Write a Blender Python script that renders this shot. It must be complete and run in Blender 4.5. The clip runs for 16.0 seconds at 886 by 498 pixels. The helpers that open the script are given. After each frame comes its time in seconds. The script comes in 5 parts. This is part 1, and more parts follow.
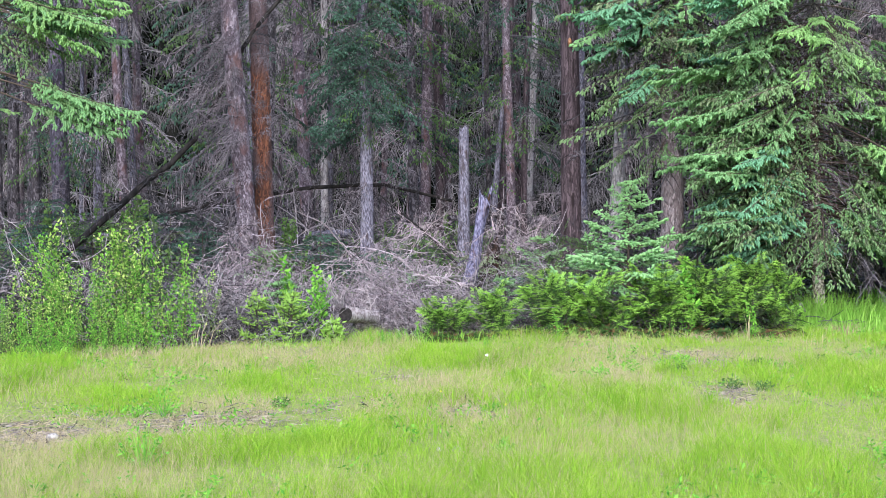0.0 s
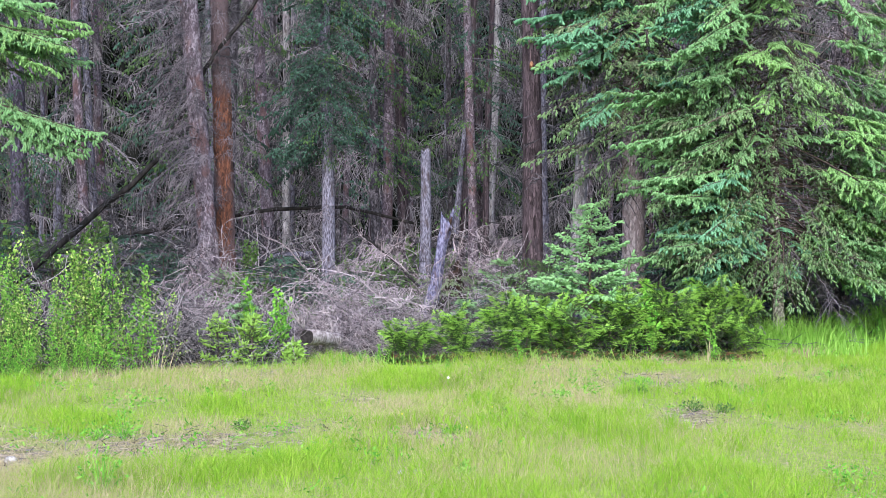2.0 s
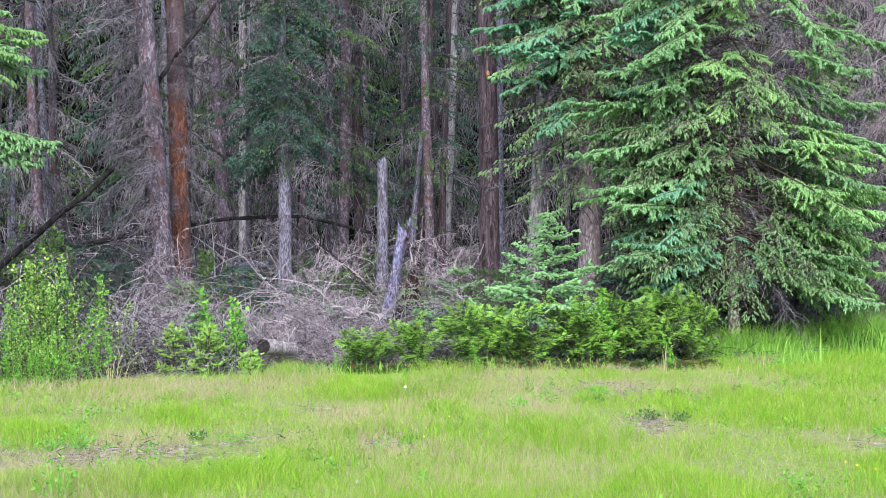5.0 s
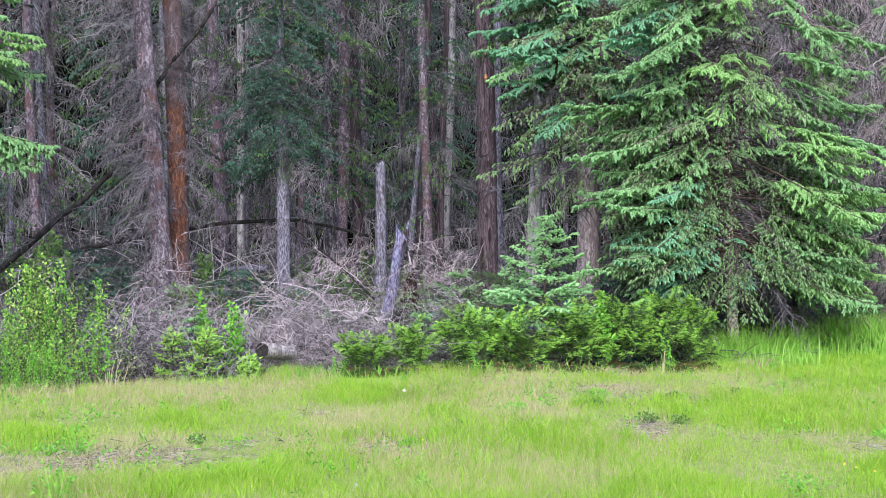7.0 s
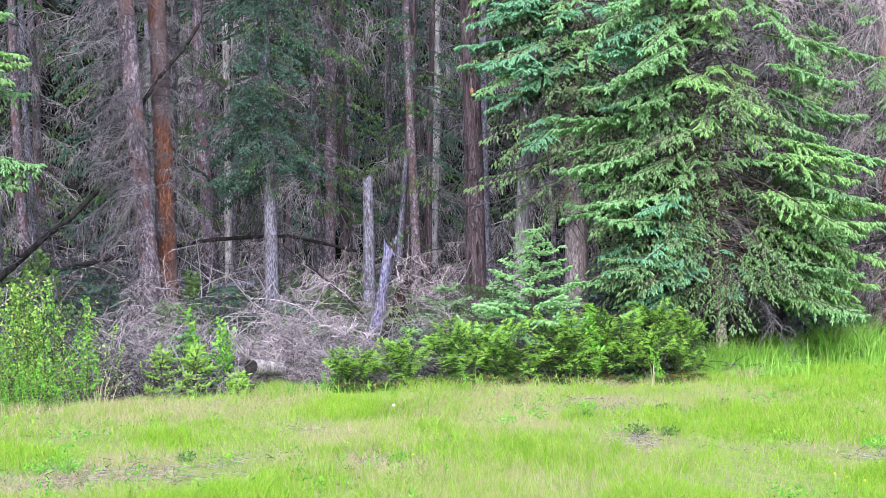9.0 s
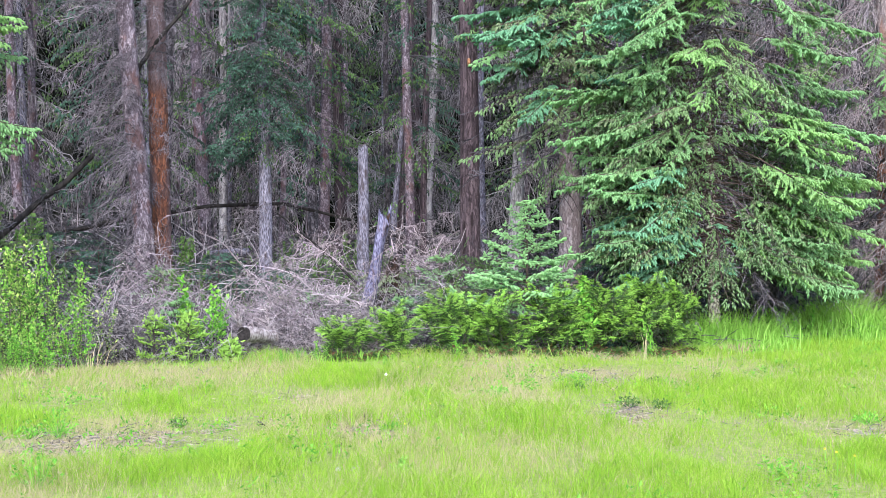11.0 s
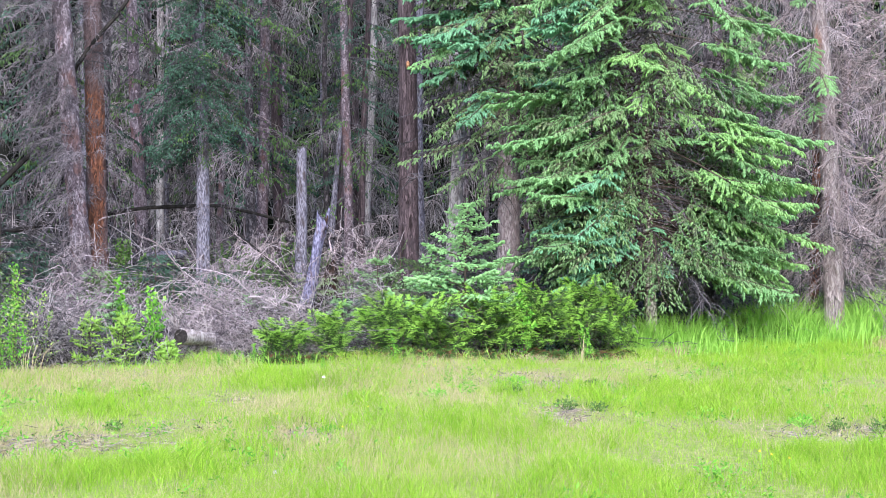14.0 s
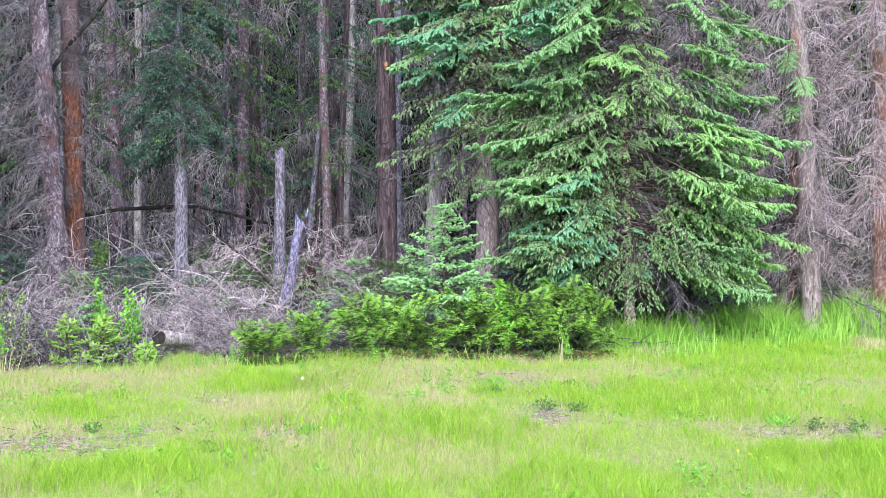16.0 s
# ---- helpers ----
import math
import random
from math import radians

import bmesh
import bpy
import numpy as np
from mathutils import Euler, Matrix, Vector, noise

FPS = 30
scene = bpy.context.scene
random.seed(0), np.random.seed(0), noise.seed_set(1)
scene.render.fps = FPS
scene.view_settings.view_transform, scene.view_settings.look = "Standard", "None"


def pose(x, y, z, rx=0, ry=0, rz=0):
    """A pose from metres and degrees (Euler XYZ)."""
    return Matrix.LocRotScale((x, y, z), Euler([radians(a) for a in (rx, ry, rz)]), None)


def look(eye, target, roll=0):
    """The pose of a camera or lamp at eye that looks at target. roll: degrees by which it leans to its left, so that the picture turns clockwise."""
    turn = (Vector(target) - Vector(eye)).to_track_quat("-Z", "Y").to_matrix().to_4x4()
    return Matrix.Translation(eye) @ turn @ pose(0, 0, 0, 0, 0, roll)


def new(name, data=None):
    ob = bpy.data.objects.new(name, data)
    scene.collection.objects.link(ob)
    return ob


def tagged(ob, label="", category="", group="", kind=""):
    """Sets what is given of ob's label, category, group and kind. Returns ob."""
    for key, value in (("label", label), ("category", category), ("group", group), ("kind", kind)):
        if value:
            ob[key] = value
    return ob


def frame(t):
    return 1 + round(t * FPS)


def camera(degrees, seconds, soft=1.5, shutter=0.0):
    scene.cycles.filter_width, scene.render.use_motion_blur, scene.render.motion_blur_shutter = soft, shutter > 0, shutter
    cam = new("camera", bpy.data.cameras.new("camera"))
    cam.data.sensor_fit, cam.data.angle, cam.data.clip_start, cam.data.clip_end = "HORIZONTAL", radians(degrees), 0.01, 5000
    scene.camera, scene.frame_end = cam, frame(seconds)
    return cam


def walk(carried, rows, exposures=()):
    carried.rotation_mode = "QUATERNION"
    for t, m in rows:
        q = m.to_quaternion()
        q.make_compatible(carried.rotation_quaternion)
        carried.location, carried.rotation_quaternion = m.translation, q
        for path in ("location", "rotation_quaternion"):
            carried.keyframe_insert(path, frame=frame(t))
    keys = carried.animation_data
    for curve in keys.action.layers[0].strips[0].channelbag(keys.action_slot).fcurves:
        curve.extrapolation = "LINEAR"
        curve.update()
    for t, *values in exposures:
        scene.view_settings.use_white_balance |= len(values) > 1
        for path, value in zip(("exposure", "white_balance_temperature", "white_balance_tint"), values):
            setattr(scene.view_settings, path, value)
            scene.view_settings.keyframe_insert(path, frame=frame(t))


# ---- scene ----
cam = camera(30, 16.0, soft=0.3)
EYE = (0.0, 0.0, 2.2)


def turned(turn, tilt, roll):
    """A hand-held view from one spot: degrees to the left, upwards, and rolled."""
    return pose(*EYE, 90 + tilt, 0, turn) @ pose(0, 0, 0, 0, 0, -roll)


PATH = [
    (0.0, turned(2.886, -1.771, 0.149)),
    (0.5, turned(2.596, -1.502, 0.105)),
    (1.0, turned(2.316, -1.243, -0.051)),
    (1.5, turned(1.909, -1.093, -0.066)),
    (2.0, turned(1.557, -0.997, -0.009)),
    (2.5, turned(1.244, -0.865, -0.057)),
    (3.0, turned(0.907, -0.765, -0.084)),
    (3.5, turned(0.659, -0.714, 0.034)),
    (4.0, turned(0.501, -0.732, 0.091)),
    (4.5, turned(0.246, -0.726, -0.052)),
    (4.7, turned(0.124, -0.711, -0.029)),
    (6.8, turned(-0.042, -0.538, 0.141)),
    (7.0, turned(0.005, -0.565, 0.200)),
    (7.5, turned(-0.532, -0.628, 0.460)),
    (8.0, turned(-1.088, -0.499, 0.656)),
    (8.5, turned(-0.850, -0.032, 0.991)),
    (9.0, turned(-0.413, -0.076, 0.843)),
    (9.2, turned(-0.316, -0.220, 0.801)),
    (11.3, turned(-0.767, -1.173, -0.183)),
    (11.5, turned(-0.939, -1.198, -0.252)),
    (12.0, turned(-1.490, -1.171, -0.399)),
    (12.5, turned(-2.049, -1.168, -0.446)),
    (13.0, turned(-2.532, -1.127, -0.444)),
    (13.5, turned(-2.650, -0.991, -0.384)),
    (14.0, turned(-2.739, -1.014, -0.216)),
    (14.5, turned(-2.851, -1.024, -0.124)),
    (15.0, turned(-2.914, -1.074, -0.039)),
    (15.5, turned(-3.118, -1.077, -0.076)),
    (16.0, turned(-3.480, -0.985, -0.139)),
]
walk(cam, PATH, [(0.0, 1.42, 6100, 12), (4.5, 1.42, 6100, 12), (7.0, 1.40, 6100, 12), (8.0, 1.40, 6100, 12), (8.5, 1.56, 6100, 12), (9.0, 1.60, 6100, 12), (12.0, 1.65, 6100, 12), (16.0, 1.67, 6100, 12)])

# ---- light ----
SUN_TURN, SUN_UP = radians(184), radians(35)
world = bpy.data.worlds.new("sky")
scene.world = world
world.use_nodes = True
sky = world.node_tree.nodes.new("ShaderNodeTexSky")
sky.sky_type, sky.sun_disc = "NISHITA", False
sky.sun_elevation, sky.sun_rotation = SUN_UP, SUN_TURN
world.node_tree.nodes["Background"].inputs["Strength"].default_value = 0.12
world.node_tree.links.new(sky.outputs["Color"], world.node_tree.nodes["Background"].inputs["Color"])
sun = new("sun", bpy.data.lights.new("sun", "SUN"))
sun.data.energy, sun.data.angle, sun.data.color = 2.5, radians(36), (1.0, 0.95, 0.88)
sun.matrix_world = look((60 * math.sin(SUN_TURN) * math.cos(SUN_UP), 60 * math.cos(SUN_TURN) * math.cos(SUN_UP), 60 * math.sin(SUN_UP)), (0, 0, 0))


# ---- materials ----
def surface(name, colours, scale=8.0, stretch=(1, 1, 1), rough=0.85, bump=0.4, blotch=None, blotch_scale=1.5, blotch_at=0.55,
            island=0.0, thing=0.15, through_light=0.0, fine=40.0):
    """Grain between two or three colours, larger blotches, and a change of value from piece to piece and from thing to thing."""
    m = bpy.data.materials.new(name)
    m.use_nodes = True
    n, l = m.node_tree.nodes, m.node_tree.links
    bsdf = n["Principled BSDF"]
    bsdf.inputs["Roughness"].default_value = rough
    bsdf.inputs["Specular IOR Level"].default_value = 0.25
    co = n.new("ShaderNodeTexCoord")
    mp = n.new("ShaderNodeMapping")
    mp.inputs["Scale"].default_value = stretch
    l.new(co.outputs["Object"], mp.inputs["Vector"])
    a = n.new("ShaderNodeTexNoise")
    a.inputs["Scale"].default_value, a.inputs["Detail"].default_value = scale, 6
    l.new(mp.outputs["Vector"], a.inputs["Vector"])
    value = a.outputs["Fac"]
    geo, info = n.new("ShaderNodeNewGeometry"), n.new("ShaderNodeObjectInfo")
    if island:
        mixv = n.new("ShaderNodeMix")
        mixv.inputs[0].default_value = island
        l.new(a.outputs["Fac"], mixv.inputs[2])
        l.new(geo.outputs["Random Per Island"], mixv.inputs[3])
        value = mixv.outputs[0]
    ramp = n.new("ShaderNodeValToRGB")
    lo, hi = (0.15, 0.85) if island else (0.40, 0.62)
    ramp.color_ramp.elements[0].position, ramp.color_ramp.elements[1].position = lo, hi
    ramp.color_ramp.elements[0].color = (*colours[0], 1)
    ramp.color_ramp.elements[1].color = (*colours[-1], 1)
    for i, c in enumerate(colours[1:-1]):
        e = ramp.color_ramp.elements.new(lo + (hi - lo) * (i + 1) / (len(colours) - 1))
        e.color = (*c, 1)
    l.new(value, ramp.inputs["Fac"])
    out = ramp.outputs["Color"]
    if blotch:
        b = n.new("ShaderNodeTexNoise")
        b.inputs["Scale"].default_value, b.inputs["Detail"].default_value = blotch_scale, 5
        l.new(mp.outputs["Vector"], b.inputs["Vector"])
        r2 = n.new("ShaderNodeMapRange")
        r2.inputs["From Min"].default_value, r2.inputs["From Max"].default_value = blotch_at - 0.06, blotch_at + 0.08
        l.new(b.outputs["Fac"], r2.inputs["Value"])
        mx = n.new("ShaderNodeMix")
        mx.data_type = "RGBA"
        l.new(r2.outputs["Result"], mx.inputs[0])
        l.new(out, mx.inputs[6])
        mx.inputs[7].default_value = (*blotch, 1)
        out = mx.outputs[2]
    hsv = n.new("ShaderNodeHueSaturation")
    l.new(out, hsv.inputs["Color"])
    rr = n.new("ShaderNodeMapRange")
    rr.inputs["To Min"].default_value, rr.inputs["To Max"].default_value = 1 - thing, 1 + thing
    l.new(info.outputs["Random"], rr.inputs["Value"])
    l.new(rr.outputs["Result"], hsv.inputs["Value"])
    out = hsv.outputs["Color"]
    l.new(out, bsdf.inputs["Base Color"])
    if bump:
        f = n.new("ShaderNodeTexNoise")
        f.inputs["Scale"].default_value, f.inputs["Detail"].default_value = fine, 4
        l.new(mp.outputs["Vector"], f.inputs["Vector"])
        add = n.new("ShaderNodeMath")
        add.operation = "ADD"
        l.new(f.outputs["Fac"], add.inputs[0])
        l.new(a.outputs["Fac"], add.inputs[1])
        bp = n.new("ShaderNodeBump")
        bp.inputs["Strength"].default_value, bp.inputs["Distance"].default_value = bump, 0.02
        l.new(add.outputs[0], bp.inputs["Height"])
        l.new(bp.outputs["Normal"], bsdf.inputs["Normal"])
    if through_light:
        tr = n.new("ShaderNodeBsdfTranslucent")
        l.new(out, tr.inputs["Color"])
        ms = n.new("ShaderNodeMixShader")
        ms.inputs[0].default_value = through_light
        l.new(bsdf.outputs["BSDF"], ms.inputs[1])
        l.new(tr.outputs["BSDF"], ms.inputs[2])
        l.new(ms.outputs["Shader"], n["Material Output"].inputs["Surface"])
    return m


def scaly_bark(name, crack, plates, size=20.0, tall=0.55, patch=None, patch_scale=2.5, patch_at=0.55, thing=0.12, gap=0.07, bump=1.0):
    """Bark plates of several tones with dark cracks between them, and larger patches of another tone."""
    m = bpy.data.materials.new(name)
    m.use_nodes = True
    n, l = m.node_tree.nodes, m.node_tree.links
    bsdf = n["Principled BSDF"]
    bsdf.inputs["Roughness"].default_value = 0.9
    bsdf.inputs["Specular IOR Level"].default_value = 0.2
    co, mp, info = n.new("ShaderNodeTexCoord"), n.new("ShaderNodeMapping"), n.new("ShaderNodeObjectInfo")
    mp.inputs["Scale"].default_value = (1, 1, tall)
    l.new(co.outputs["Object"], mp.inputs["Vector"])
    wob = n.new("ShaderNodeTexNoise")
    wob.inputs["Scale"].default_value, wob.inputs["Detail"].default_value = 16, 4
    l.new(mp.outputs["Vector"], wob.inputs["Vector"])
    push = n.new("ShaderNodeVectorMath")
    push.operation = "MULTIPLY_ADD"
    push.inputs[1].default_value = (0.16, 0.16, 0.16)
    l.new(wob.outputs["Color"], push.inputs[0])
    l.new(mp.outputs["Vector"], push.inputs[2])
    cell, rim, grain = n.new("ShaderNodeTexVoronoi"), n.new("ShaderNodeTexVoronoi"), n.new("ShaderNodeTexNoise")
    rim.feature = "DISTANCE_TO_EDGE"
    for v in (cell, rim):
        v.inputs["Scale"].default_value = size
        l.new(push.outputs["Vector"], v.inputs["Vector"])
    grain.inputs["Scale"].default_value, grain.inputs["Detail"].default_value = 70, 4
    l.new(mp.outputs["Vector"], grain.inputs["Vector"])
    tone = n.new("ShaderNodeSeparateColor")
    l.new(cell.outputs["Color"], tone.inputs["Color"])
    both = n.new("ShaderNodeMix")
    both.inputs[0].default_value = 0.4
    l.new(tone.outputs["Red"], both.inputs[2])
    l.new(grain.outputs["Fac"], both.inputs[3])
    ramp = n.new("ShaderNodeValToRGB")
    ramp.color_ramp.elements[0].position, ramp.color_ramp.elements[1].position = 0.2, 0.8
    ramp.color_ramp.elements[0].color, ramp.color_ramp.elements[1].color = (*plates[0], 1), (*plates[-1], 1)
    for i, c in enumerate(plates[1:-1]):
        ramp.color_ramp.elements.new(0.2 + 0.6 * (i + 1) / (len(plates) - 1)).color = (*c, 1)
    l.new(both.outputs[0], ramp.inputs["Fac"])
    out = ramp.outputs["Color"]

    def lay(over, fac):
        mx = n.new("ShaderNodeMix")
        mx.data_type = "RGBA"
        l.new(fac, mx.inputs[0])
        l.new(out, mx.inputs[6])
        mx.inputs[7].default_value = (*over, 1)
        return mx.outputs[2]

    if patch:
        b, r = n.new("ShaderNodeTexNoise"), n.new("ShaderNodeMapRange")
        b.inputs["Scale"].default_value, b.inputs["Detail"].default_value = patch_scale, 6
        l.new(mp.outputs["Vector"], b.inputs["Vector"])
        r.inputs["From Min"].default_value, r.inputs["From Max"].default_value, r.inputs["To Max"].default_value = patch_at - 0.03, patch_at + 0.05, 0.85
        l.new(b.outputs["Fac"], r.inputs["Value"])
        out = lay(patch, r.outputs["Result"])
    r = n.new("ShaderNodeMapRange")
    r.inputs["From Min"].default_value, r.inputs["From Max"].default_value = 0.02, gap
    r.inputs["To Min"].default_value, r.inputs["To Max"].default_value = 0.7, 0.0
    l.new(rim.outputs["Distance"], r.inputs["Value"])
    out = lay(crack, r.outputs["Result"])
    hsv, rr = n.new("ShaderNodeHueSaturation"), n.new("ShaderNodeMapRange")
    rr.inputs["To Min"].default_value, rr.inputs["To Max"].default_value = 1 - thing, 1 + thing
    l.new(info.outputs["Random"], rr.inputs["Value"])
    l.new(rr.outputs["Result"], hsv.inputs["Value"])
    l.new(out, hsv.inputs["Color"])
    l.new(hsv.outputs["Color"], bsdf.inputs["Base Color"])
    high, lift, bp = n.new("ShaderNodeMapRange"), n.new("ShaderNodeMath"), n.new("ShaderNodeBump")
    high.inputs["From Max"].default_value = gap * 1.6
    l.new(rim.outputs["Distance"], high.inputs["Value"])
    lift.operation = "ADD"
    l.new(high.outputs["Result"], lift.inputs[0])
    l.new(tone.outputs["Green"], lift.inputs[1])
    bp.inputs["Strength"].default_value, bp.inputs["Distance"].default_value = bump, 0.02
    l.new(lift.outputs[0], bp.inputs["Height"])
    l.new(bp.outputs["Normal"], bsdf.inputs["Normal"])
    return m


BARK_GREY = scaly_bark("grey scaly bark", (0.035, 0.027, 0.035), [(0.085, 0.063, 0.08), (0.17, 0.135, 0.17), (0.36, 0.305, 0.365)], 30, 0.5, (0.16, 0.088, 0.088), 4, 0.57)
BARK_RED = scaly_bark("red flaking bark", (0.04, 0.022, 0.02), [(0.08, 0.042, 0.035), (0.17, 0.070, 0.045), (0.27, 0.11, 0.066)], 30, 0.35, (0.13, 0.10, 0.118), 1.3, 0.47)
BARK_ROSE = scaly_bark("rosy brown bark", (0.07, 0.04, 0.037), [(0.12, 0.066, 0.06), (0.22, 0.125, 0.11), (0.32, 0.20, 0.18)], 30, 0.35, (0.24, 0.19, 0.19), 1.8, 0.54)
BARK_BROWN = scaly_bark("brown bark with dark cracks", (0.016, 0.011, 0.014), [(0.045, 0.033, 0.040), (0.09, 0.066, 0.078), (0.15, 0.112, 0.13)], 34, 0.13, (0.022, 0.015, 0.017), 10, 0.60, gap=0.05)
BARK_DIM = scaly_bark("dull grey-brown bark", (0.018, 0.015, 0.02), [(0.038, 0.033, 0.04), (0.09, 0.08, 0.098), (0.25, 0.225, 0.26)], 26, 0.45, (0.23, 0.212, 0.24), 6, 0.62, 0.35, gap=0.09)
BARK_PALE = scaly_bark("pale weathered trunk", (0.14, 0.12, 0.13), [(0.24, 0.22, 0.235), (0.34, 0.315, 0.335), (0.46, 0.43, 0.45)], 28, 0.2, (0.06, 0.045, 0.048), 14, 0.64, gap=0.05)
BARK_BLUE = surface("blue-grey barkless trunk", [(0.06, 0.055, 0.078), (0.145, 0.138, 0.185), (0.25, 0.24, 0.31)], 60, (1, 1, 0.22), bump=0.7, blotch=(0.05, 0.038, 0.045), blotch_scale=12, blotch_at=0.60, fine=110)
BARK_SLATE = scaly_bark("slate grey bark", (0.014, 0.012, 0.018), [(0.035, 0.031, 0.045), (0.07, 0.063, 0.09), (0.12, 0.108, 0.15)], 26, 0.4, (0.10, 0.09, 0.12), 6, 0.6)
BARK_LICHEN = surface("lichen-spotted bark", [(0.05, 0.04, 0.038), (0.13, 0.108, 0.10), (0.26, 0.23, 0.21)], 45, (1, 1, 0.8), bump=0.8, blotch=(0.56, 0.53, 0.46), blotch_scale=24, blotch_at=0.50, fine=90)
BARK_PINK = scaly_bark("pinkish grey bark", (0.10, 0.07, 0.077), [(0.20, 0.157, 0.167), (0.31, 0.255, 0.27), (0.45, 0.39, 0.41)], 34, 0.22, (0.25, 0.135, 0.11), 3.5, 0.62, gap=0.045)
LOG_BARK = surface("pale peeling log bark", [(0.24, 0.19, 0.195), (0.48, 0.41, 0.425), (0.64, 0.57, 0.585)], 22, (1, 1, 1), bump=0.9, blotch=(0.15, 0.105, 0.105), blotch_scale=8, blotch_at=0.62, fine=80)
CUT_WOOD = surface("dark weathered cut wood", [(0.006, 0.005, 0.005), (0.024, 0.020, 0.021)], 30, (1, 1, 1), bump=0.4)
TWIG = surface("dry grey twigs", [(0.03, 0.024, 0.028), (0.43, 0.36, 0.39)], 6, bump=0, island=0.85, thing=0.3)
TWIG_PALE = surface("bleached twigs", [(0.17, 0.14, 0.155), (0.53, 0.465, 0.495)], 6, bump=0, island=0.75, thing=0.2)
TWIG_PINK = surface("pinkish grey dead twigs", [(0.07, 0.056, 0.068), (0.45, 0.385, 0.43)], 6, bump=0, island=0.85, thing=0.25)
TWIG_ROSE = surface("brownish pink dead twigs", [(0.06, 0.047, 0.052), (0.38, 0.31, 0.33)], 6, bump=0, island=0.85, thing=0.3)
BARK_VIOLET = surface("violet-grey bare wood", [(0.06, 0.056, 0.105), (0.14, 0.135, 0.225), (0.24, 0.235, 0.35)], 50, (1, 1, 0.25), bump=0.8, blotch=(0.13, 0.09, 0.10), blotch_scale=9, blotch_at=0.61, fine=90)
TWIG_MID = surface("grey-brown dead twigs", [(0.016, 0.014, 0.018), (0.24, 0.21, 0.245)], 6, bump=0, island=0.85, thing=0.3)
# darker copies of the grey twigs, carrying the shade inside the wood
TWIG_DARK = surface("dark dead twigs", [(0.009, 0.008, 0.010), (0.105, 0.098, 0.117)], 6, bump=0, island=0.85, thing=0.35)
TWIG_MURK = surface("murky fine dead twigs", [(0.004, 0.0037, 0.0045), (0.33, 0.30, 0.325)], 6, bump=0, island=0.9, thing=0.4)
LIVE_WOOD = surface("brown live twigs", [(0.035, 0.026, 0.022), (0.11, 0.085, 0.07)], 10, bump=0, island=0.4)
NEEDLE_OLD = surface("old spruce needles", [(0.125, 0.235, 0.095), (0.26, 0.41, 0.185)], 2, bump=0, island=0.4, thing=0.2, through_light=0.35)
NEEDLE_NEW = surface("fresh spruce shoots", [(0.17, 0.36, 0.145), (0.32, 0.55, 0.25)], 2, bump=0, island=0.3, thing=0.18, through_light=0.4)
NEEDLE_LIME = surface("yellow-green spruce shoots", [(0.22, 0.43, 0.14), (0.38, 0.62, 0.24)], 2, bump=0, island=0.3, thing=0.12, through_light=0.4)
NEEDLE_BLUE = surface("blue-green spruce shoots", [(0.135, 0.36, 0.20), (0.27, 0.53, 0.32)], 2, bump=0, island=0.3, thing=0.15, through_light=0.4)
NEEDLE_SAPLING = surface("pale fresh sapling shoots", [(0.23, 0.46, 0.19), (0.40, 0.66, 0.30)], 2, bump=0, island=0.35, thing=0.12, through_light=0.4)
NEEDLE_YELLOW = surface("yellow seedling shoots", [(0.20, 0.39, 0.055), (0.37, 0.60, 0.13)], 3, bump=0, island=0.4, thing=0.12, through_light=0.35)
# dark copy of the spruce needles, with shade put into the colour
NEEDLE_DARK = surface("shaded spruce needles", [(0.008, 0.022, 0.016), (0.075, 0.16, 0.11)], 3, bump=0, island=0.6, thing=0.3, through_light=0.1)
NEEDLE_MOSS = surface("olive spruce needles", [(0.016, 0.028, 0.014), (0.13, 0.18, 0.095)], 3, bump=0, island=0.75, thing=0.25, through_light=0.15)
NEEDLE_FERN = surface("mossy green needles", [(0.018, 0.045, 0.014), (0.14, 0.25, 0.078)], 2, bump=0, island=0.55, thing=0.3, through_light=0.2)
NEEDLE_DRAB = surface("drab inner needles", [(0.09, 0.13, 0.07), (0.23, 0.30, 0.165)], 2, bump=0, island=0.5, thing=0.3, through_light=0.25)
# inner needles dark in colour, for the shade inside the bushes
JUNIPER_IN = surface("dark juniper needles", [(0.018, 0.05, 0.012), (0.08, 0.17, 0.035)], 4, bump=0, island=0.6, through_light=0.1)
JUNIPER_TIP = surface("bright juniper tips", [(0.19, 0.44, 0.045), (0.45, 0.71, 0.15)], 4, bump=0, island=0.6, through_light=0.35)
JUNIPER_DEAD = surface("brown juniper needles", [(0.06, 0.03, 0.015), (0.19, 0.10, 0.05)], 4, bump=0, island=0.6)
LEAF = surface("yellow-green willow leaves", [(0.035, 0.11, 0.02), (0.21, 0.42, 0.06), (0.54, 0.66, 0.20)], 4, bump=0, island=0.85, through_light=0.35)
LEAF_GREEN = surface("broad green leaves", [(0.08, 0.28, 0.03), (0.30, 0.62, 0.09)], 4, bump=0, island=0.7, through_light=0.3)
LEAF_DULL = surface("dull undergrowth leaves", [(0.045, 0.10, 0.025), (0.17, 0.30, 0.08)], 4, bump=0, island=0.7, through_light=0.25)
GRASS = surface("meadow grass", [(0.10, 0.22, 0.014), (0.26, 0.45, 0.034), (0.46, 0.57, 0.12)], 1.1, bump=0, island=0.5, through_light=0.3)
GRASS_LUSH = surface("lush grass", [(0.13, 0.30, 0.018), (0.31, 0.51, 0.045)], 1.2, bump=0, island=0.6, through_light=0.35)
GRASS_TALL = surface("tall edge grass", [(0.16, 0.37, 0.04), (0.39, 0.64, 0.14)], 1.2, bump=0, island=0.65, through_light=0.35)
